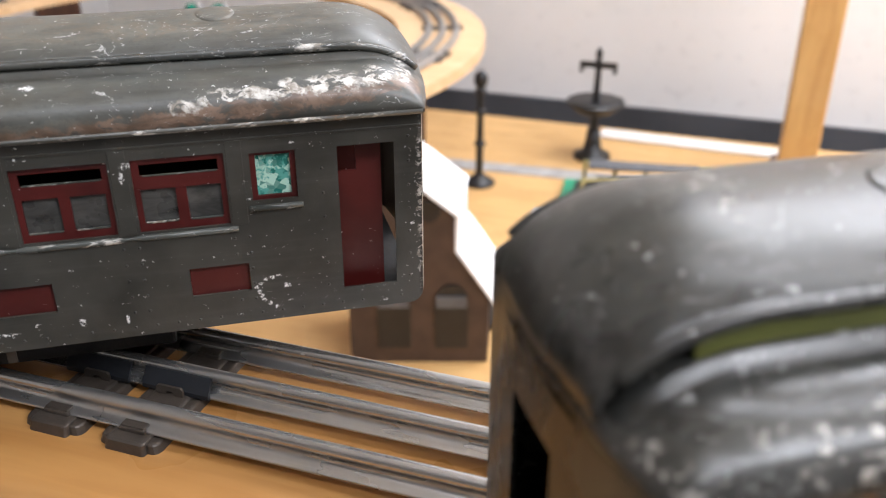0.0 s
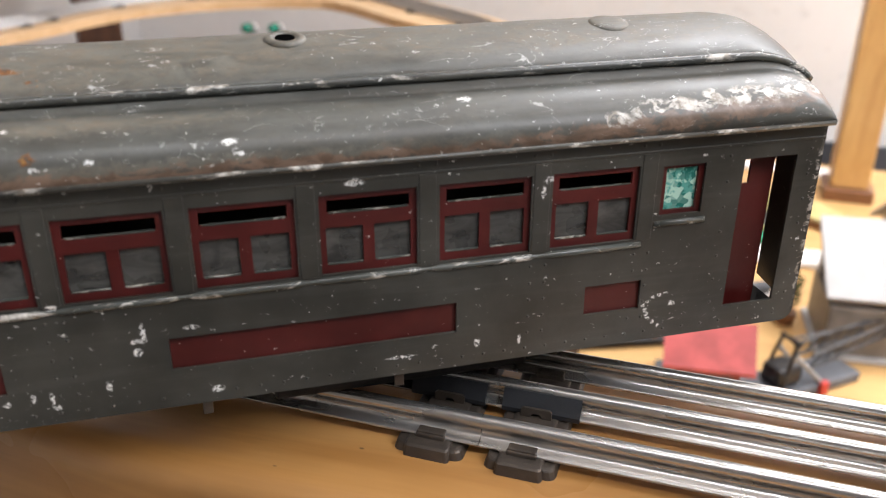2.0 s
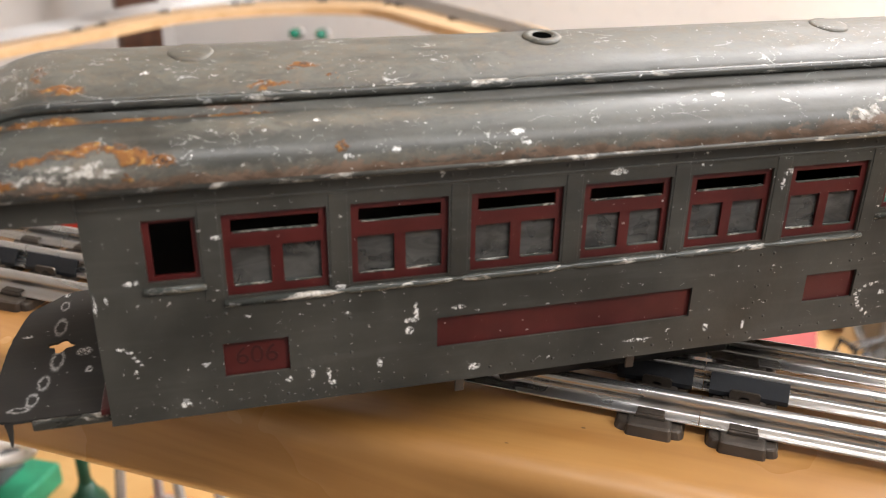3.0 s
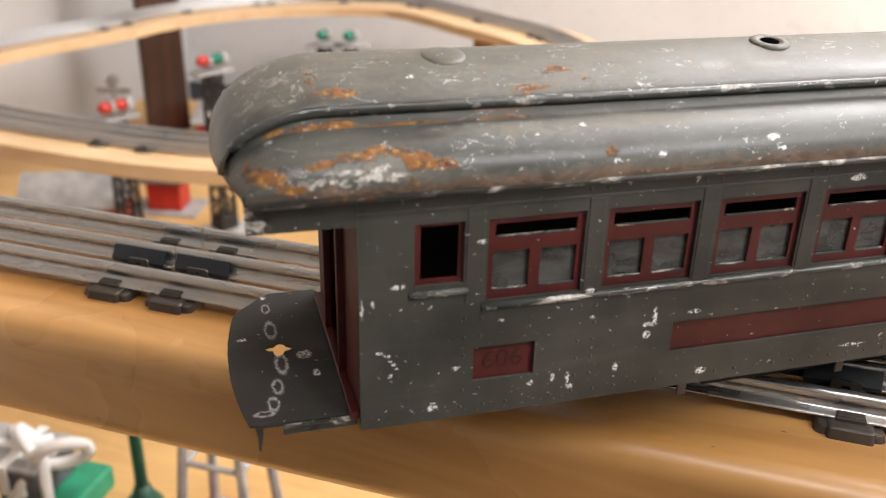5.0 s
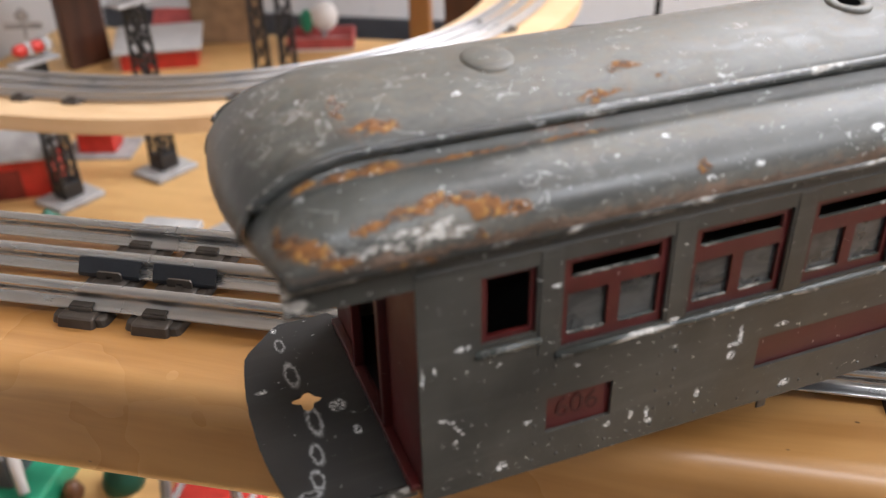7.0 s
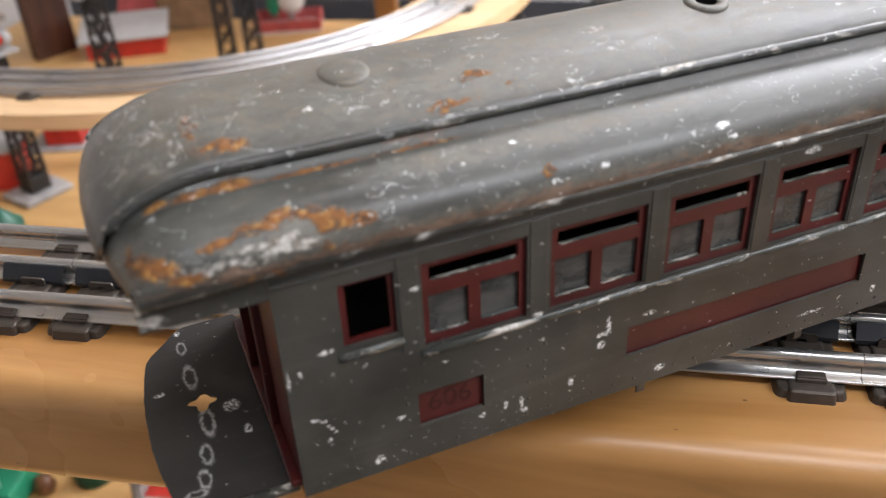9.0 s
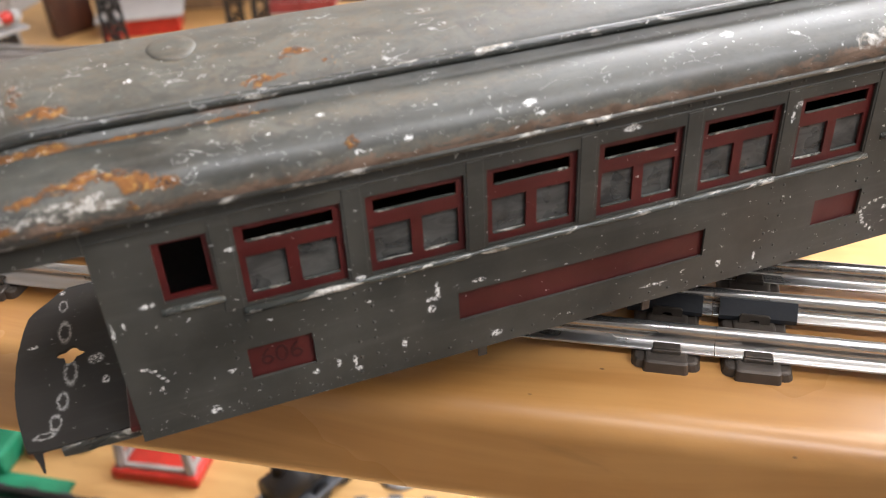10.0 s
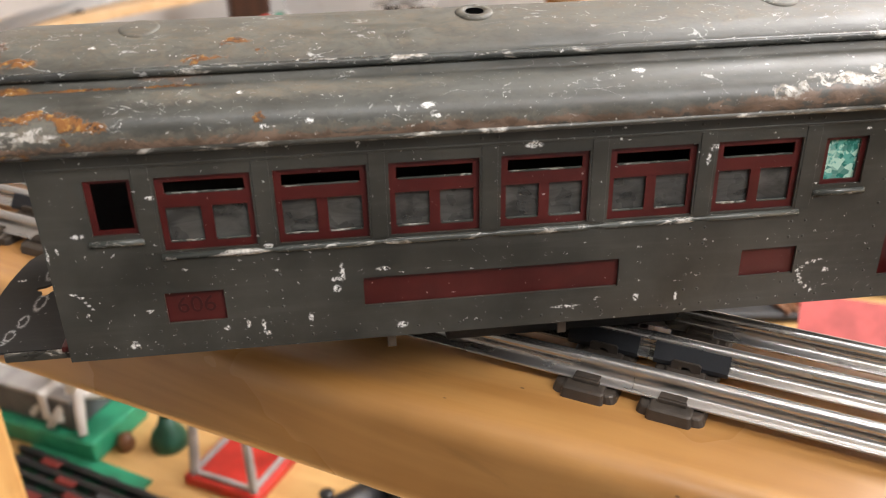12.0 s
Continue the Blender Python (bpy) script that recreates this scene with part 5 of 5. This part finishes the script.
# brown building with arched windows and white stepped roof
t = on_table("toy_church", -0.268, 0.752, 18.7, "dark brown toy church with arched windows and white roof", "toy building")
front = [(-0.082, 0), (0.0585, 0), (0.0585, 0.075), (0.0238, 0.127), (0.0238, 0.166), (-0.030, 0.210), (-0.060, 0.186), (-0.082, 0.168)]
bm = plate(front, 0, 0.095)
bmesh.ops.transform(bm, matrix=Matrix(((1, 0, 0.10, 0), (0, 0, 1, -0.030), (0, 1, 0, 0), (0, 0, 0, 1))), verts=bm.verts)
part("wall_body", bm, "dark_brown", t)


def church_slab(name, p, q, thick):
    """A white board along the gable edge from p to q (x, z), running back over the building."""
    (x0, z0), (x1, z1) = p, q
    n = Vector((z0 - z1, x1 - x0)).normalized() * thick
    bm = plate([(x0, z0), (x1, z1), (x1 + n.x, z1 + n.y), (x0 + n.x, z0 + n.y)], 0, 0.100)
    bmesh.ops.transform(bm, matrix=Matrix(((1, 0, 0.11, 0), (0, 0, 1, -0.0335), (0, 1, 0, 0), (0, 0, 0, 1))), verts=bm.verts)
    return part(name, bm, "paper", t, "white card roof slope")


church_slab("roof", (-0.030, 0.2115), (0.0270, 0.1655), 0.003)
church_slab("roof", (0.0265, 0.1270), (0.0680, 0.0635), 0.003)
church_slab("upper_side", (0.0243, 0.1660), (0.0243, 0.1285), 0.003)
for x in (-0.037, 0.0213):
    arch = [(x - 0.0165, 0.019), (x + 0.0165, 0.019), (x + 0.0165, 0.072)] + [(x + 0.0165 * math.cos(radians(a)), 0.072 + 0.0205 * math.sin(radians(a))) for a in range(20, 161, 20)] + [(x - 0.0165, 0.072)]
    bm = plate(arch, 0, 0.002)
    bmesh.ops.transform(bm, matrix=Matrix(((1, 0, 0, 0), (0, 0, -1, -0.0302), (0, 1, 0, 0), (0, 0, 0, 1))), verts=bm.verts)
    w = part("window", bm, "black", t)
    # board that draws the pale reflection in the upper part of the glass
    part("pane_reflection", boxes((x - 0.0155, x + 0.0155, -0.0345, -0.0325, 0.067, 0.080)), "slate", w, "slate board standing for the reflection in the window")
bm = rods(((-0.0012, -0.0302, 0.172), (-0.0012, -0.0325, 0.172), 0.011, 0.011, 20))
part("round_window", bm, "black", t)

t = on_table("white_strip", -0.010, 1.470, -2, "white painted strip along the table edge", "strip")
part("strip", boxes((-0.20, 0.11, -0.018, 0.018, 0, 0.006), bevel=0.002), "white", t)
t = on_table("grey_road", -0.30, 1.270, 4, "grey card road strip on the table", "road strip")
part("strip", boxes((-0.5, 0.28, -0.018, 0.018, 0, 0.002)), "grey", t)

# ---- things below the front of the beam ----
t = on_table("beacon_tower", -0.527, 0.402, 2, "grey steel beacon tower on a bright red square base", "toy tower")
part("base_plate", boxes((-0.037, 0.037, -0.033, 0.033, 0, 0.010), bevel=0.002), "red", t)
part("base_frame", boxes((-0.032, 0.032, -0.028, -0.024, 0.010, 0.013), (-0.032, 0.032, 0.024, 0.028, 0.010, 0.013), (-0.032, -0.028, -0.024, 0.024, 0.010, 0.013), (0.028, 0.032, -0.024, 0.024, 0.010, 0.013)), "grey", t)
for sx in (-1, 1):
    for sy in (-1, 1):
        part("leg", rods(((sx * 0.030, sy * 0.026, 0.010), (sx * 0.012, sy * 0.011, 0.24), 0.0042, 0.0034, 6)), "grey", t)
for z, f in ((0.085, 0.76), (0.16, 0.55), (0.235, 0.42)):
    for a, b in (((-1, -1), (1, -1)), ((1, -1), (1, 1)), ((1, 1), (-1, 1)), ((-1, 1), (-1, -1))):
        part("brace", rods(((a[0] * 0.030 * f, a[1] * 0.026 * f, z), (b[0] * 0.030 * f, b[1] * 0.026 * f, z), 0.0026, 0.0026, 6)), "grey", t)
part("lamp_deck", boxes((-0.020, 0.020, -0.018, 0.018, 0.238, 0.244), bevel=0.001), "grey", t)

t = on_table("green_street_lamp", -0.610, 0.404, 0, "dark green toy street lamp with a bell foot", "toy lamp")
part("foot", lathe([(0.0165, 0), (0.017, 0.005), (0.0145, 0.014), (0.009, 0.021), (0.006, 0.030)], 22), "dark_green", t, smooth=True)
part("pole", rods(((0, 0, 0.024), (0, 0, 0.215), 0.0052, 0.0040, 12)), "dark_green", t)
part("lantern", lathe([(0.004, 0.21), (0.011, 0.222), (0.012, 0.24), (0.0001, 0.252)], 16), "dark_green", t, smooth=True)
t = on_table("wooden_knob", -0.642, 0.383, 0, "small brown wooden knob lying on the table", "knob")
part("knob", lathe([(0.007, 0), (0.009, 0.006), (0.006, 0.014), (0.0001, 0.016)], 14), "brown", t, smooth=True)

t = on_table("green_flat_base", -0.728, 0.385, 4, "bright green base with grey box tied by white ribbon", "toy base")
part("base", boxes((-0.085, 0.076, -0.036, 0.036, 0, 0.022), bevel=0.003), "green", t)
part("box", boxes((-0.080, 0.050, -0.026, 0.024, 0.022, 0.052), bevel=0.002), "slate", t)
part("lid", boxes((-0.080, 0.050, -0.027, 0.025, 0.052, 0.056), bevel=0.001), "grey", t)
part("ribbon", boxes((-0.082, 0.052, -0.004, 0.004, 0.056, 0.0575), (0.018, 0.026, -0.029, 0.027, 0.0562, 0.0577), (0.018, 0.026, -0.0295, -0.0275, 0.030, 0.057)), "white", t)
bm = bmesh.new()
for a, z, l in ((40, 0.062, 0.026), (140, 0.062, 0.026), (-60, 0.048, 0.034), (-118, 0.046, 0.034)):
    c, s = math.cos(radians(a)), math.sin(radians(a))
    rod(bm, (0.022, -0.004, 0.059), (0.022 + l * c, -0.030 if s < 0 else 0.012, z if s > 0 else 0.032), 0.0042, 0.0030, 8)
ball(bm, (0.022, -0.004, 0.060), 0.006)
part("knot", bm, "white", t, smooth=True)
for turn, lean, r in ((20, 28, 0.021), (-35, -30, 0.019)):
    ring = [Vector((r * math.cos(2 * math.pi * k / 18), 0, r * 0.72 * math.sin(2 * math.pi * k / 18))) for k in range(19)]
    bm = tube([p + Vector((r * 0.9, 0, 0)) for p in ring], 0.0052, 8)
    bmesh.ops.transform(bm, matrix=Matrix.Translation((0.046, -0.012, 0.056)) @ pose(0, 0, 0, lean, -18, turn + 180 if lean < 0 else turn), verts=bm.verts)
    part("bow_loop", bm, "white", t, smooth=True)
part("bow_tail", rods(((0.046, -0.010, 0.062), (0.030, -0.034, 0.028), 0.0055, 0.0040, 8), ((0.046, -0.010, 0.062), (0.064, -0.032, 0.026), 0.0055, 0.0040, 8)), "white", t, smooth=True)

t = on_table("black_switch_track", -0.560, 0.318, 0, "black toy switch track with red markers", "track")
for k, y in enumerate((-0.030, -0.018, -0.006, 0.006, 0.018)):
    part("rail", boxes((-0.16, 0.115, y - 0.0028, y + 0.0028, 0.004, 0.012), bevel=0.001), "black", t)
for x in np.arange(-0.15, 0.11, 0.03):
    part("sleeper", boxes((x - 0.006, x + 0.006, -0.036, 0.028, 0, 0.004), bevel=0.001), "slate", t)
for x, y in ((-0.115, 0.012), (-0.085, 0.0), (-0.065, -0.012), (-0.10, -0.024)):
    part("marker", boxes((x - 0.010, x + 0.010, y - 0.0035, y + 0.0035, 0.011, 0.0135), bevel=0.001), "dark_red", t)
part("bed", boxes((-0.16, -0.03, -0.036, 0.040, 0.0002, 0.0028)), "green", t, "green base sheet under the rails")
part("switch_box", boxes((-0.04, 0.03, -0.034, -0.012, 0.010, 0.017), bevel=0.003), "black", t)
for k, (y0, y1) in enumerate(((-0.024, -0.010), (-0.012, 0.002), (0.000, 0.012))):
    part("frog_rail", rods(((-0.05, y0, 0.010), (0.112, y1, 0.010), 0.0024, 0.0024, 6)), "slate", t)

t = on_table("black_locomotive", -0.398, 0.388, 62, "small black toy locomotive with rounded boiler", "toy locomotive")
part("running_board", boxes((-0.045, 0.05, -0.019, 0.019, 0.010, 0.014), bevel=0.001), "slate", t)
part("boiler", rods(((-0.040, 0, 0.028), (0.018, 0, 0.028), 0.0145, 0.0145, 20)), "black", t, smooth=True)
part("cab", boxes((0.016, 0.046, -0.018, 0.018, 0.014, 0.048), bevel=0.003), "black", t)
part("chimney", lathe([(0.004, 0.040), (0.0045, 0.052), (0.006, 0.054), (0.003, 0.055)], 12), "black", t, smooth=True).location.x = -0.03
for x in (-0.03, -0.005, 0.02):
    for y in (-0.014, 0.014):
        part("wheel", rods(((x, y - 0.002, 0.009), (x, y + 0.002, 0.009), 0.009, 0.009, 14)), "black", t)

t = on_table("grey_cover_plate", -0.335, 0.413, 0, "round grey metal cover plate", "plate")
part("disc", lathe([(0.017, 0), (0.017, 0.003), (0.013, 0.005), (0.0001, 0.0055)], 20), "grey", t, smooth=True)

tc = thing("turnout_track", pose(-0.30, 0.20, TABLE), "grey curved track laid on the layout table", "track")
for r in (0.150, 0.166, 0.182):
    part("rail", arc_bar(r - 0.002, r + 0.002, 0.003, 0.010, 40, 112, 14), "rail_far", tc)
for a in range(44, 112, 8):
    bm = boxes((0.138, 0.194, -0.005, 0.005, 0, 0.003), bevel=0.0008)
    bmesh.ops.transform(bm, matrix=pose(0, 0, 0, 0, 0, a), verts=bm.verts)
    part("tie", bm, "slate", tc)
part("bed", arc_bar(0.142, 0.190, 0.0002, 0.0012, 40, 112, 14), "slate", tc)

# ---- things under and behind the loop ----
t = on_table("toy_freight_house", -1.020, 0.860, 25, "red toy freight house with a plain grey roof", "toy building")
part("wall_body", gabled_walls(0.12, 0.075, 0.055, 0.085), "red", t)
part("roof", gable(0.13, 0.085, 0.055, 0.090), "grey", t)
part("door", boxes((-0.02, 0.02, -0.0395, -0.0375, 0, 0.04), bevel=0.0006), "dark_red", t)
t = on_table("toy_signal_hut", -0.965, 0.985, 12, "small red toy hut with grey base", "toy building")
part("wall_body", boxes((-0.025, 0.025, -0.02, 0.02, 0.004, 0.05), bevel=0.001), "red", t)
part("base", boxes((-0.05, 0.05, -0.035, 0.035, 0, 0.004), bevel=0.001), "grey", t)
part("roof", gable(0.055, 0.045, 0.048, 0.066), "slate", t)
t = on_table("grey_road", -0.70, 0.78, 62, "grey card road strip on the table", "road strip")
part("strip", boxes((-0.16, 0.16, -0.022, 0.022, 0, 0.002)), "grey", t)
t = on_table("toy_station", -1.055, 1.345, 22, "low toy station with pale roof and red walls", "toy building")
part("wall_body", boxes((-0.065, 0.065, -0.04, 0.04, 0, 0.034), bevel=0.001), "red", t)
ob = part("roof", boxes((-0.075, 0.075, -0.05, 0.05, 0, 0.005), bevel=0.001), "pale_grey", t)
ob.matrix_local = pose(0, 0, 0.040, 10)
t = on_table("toy_barn", -1.075, 1.462, 10, "red toy barn with a gabled roof", "toy building")
part("wall_body", gabled_walls(0.065, 0.05, 0.03, 0.055), "dark_red", t)
part("roof", gable(0.072, 0.055, 0.03, 0.058), "roof_red", t)
t = on_table("cardboard_box", -0.985, 1.485, 14, "plain brown cardboard box, closed", "box")
part("carton", boxes((-0.062, 0.062, -0.03, 0.03, 0, 0.100), bevel=0.002), "card", t)
part("flap", boxes((-0.062, 0.062, -0.030, -0.001, 0.1003, 0.102)), "card", t)
part("flap", boxes((-0.062, 0.062, 0.001, 0.030, 0.1003, 0.102)), "card", t)
part("tape", boxes((-0.0625, 0.0625, -0.009, 0.009, 0.1022, 0.1026)), "brown", t)
t = on_table("red_tray", -0.800, 1.475, 14, "red and white toy tray with upturned rim", "tray")
part("tray_floor", boxes((-0.060, 0.060, -0.036, 0.036, 0, 0.004), bevel=0.001), "white", t)
part("rim", boxes((-0.060, 0.060, -0.036, -0.032, 0.004, 0.024), (-0.060, 0.060, 0.032, 0.036, 0.004, 0.024), (-0.060, -0.056, -0.032, 0.032, 0.004, 0.024), (0.056, 0.060, -0.032, 0.032, 0.004, 0.024), bevel=0.001), "roof_red", t)
t = thing("lamp_globe", pose(-0.795, 1.475, TABLE + 0.0045), "white globe lamp with a green shade disc", "toy lamp")
bm = rods(((0, 0, 0), (0, 0, 0.03), 0.006, 0.004, 10))
part("stem", bm, "grey", t)
bm = bmesh.new()
ball(bm, (0.004, 0, 0.050), 0.024, (1, 1, 1.15), 3)
part("globe", bm, "paper", t, smooth=True)
bm = bmesh.new()
ball(bm, (-0.030, -0.004, 0.040), 0.019, (0.6, 0.6, 1.2), 3)
part("shade", bm, "green", t, smooth=True)
for x, y, r, mat in ((-1.19, 1.18, 15, "grey"),):
    t = on_table("signal_part", x, y, r, "loose grey crossing signal blade on a short mast", "toy signal")
    part("foot", boxes((-0.02, 0.02, -0.015, 0.015, 0, 0.006), bevel=0.001), "grey", t)
    part("mast", rods(((0, 0, 0.005), (0, 0, 0.128), 0.004, 0.003, 8)), "grey", t)
    part("blade", boxes((-0.030, 0.030, -0.003, 0.003, 0.105, 0.114), bevel=0.001), "grey", t)
    part("lamp", lathe([(0.009, 0.120), (0.011, 0.128), (0.0001, 0.140)], 14), mat, t, smooth=True)
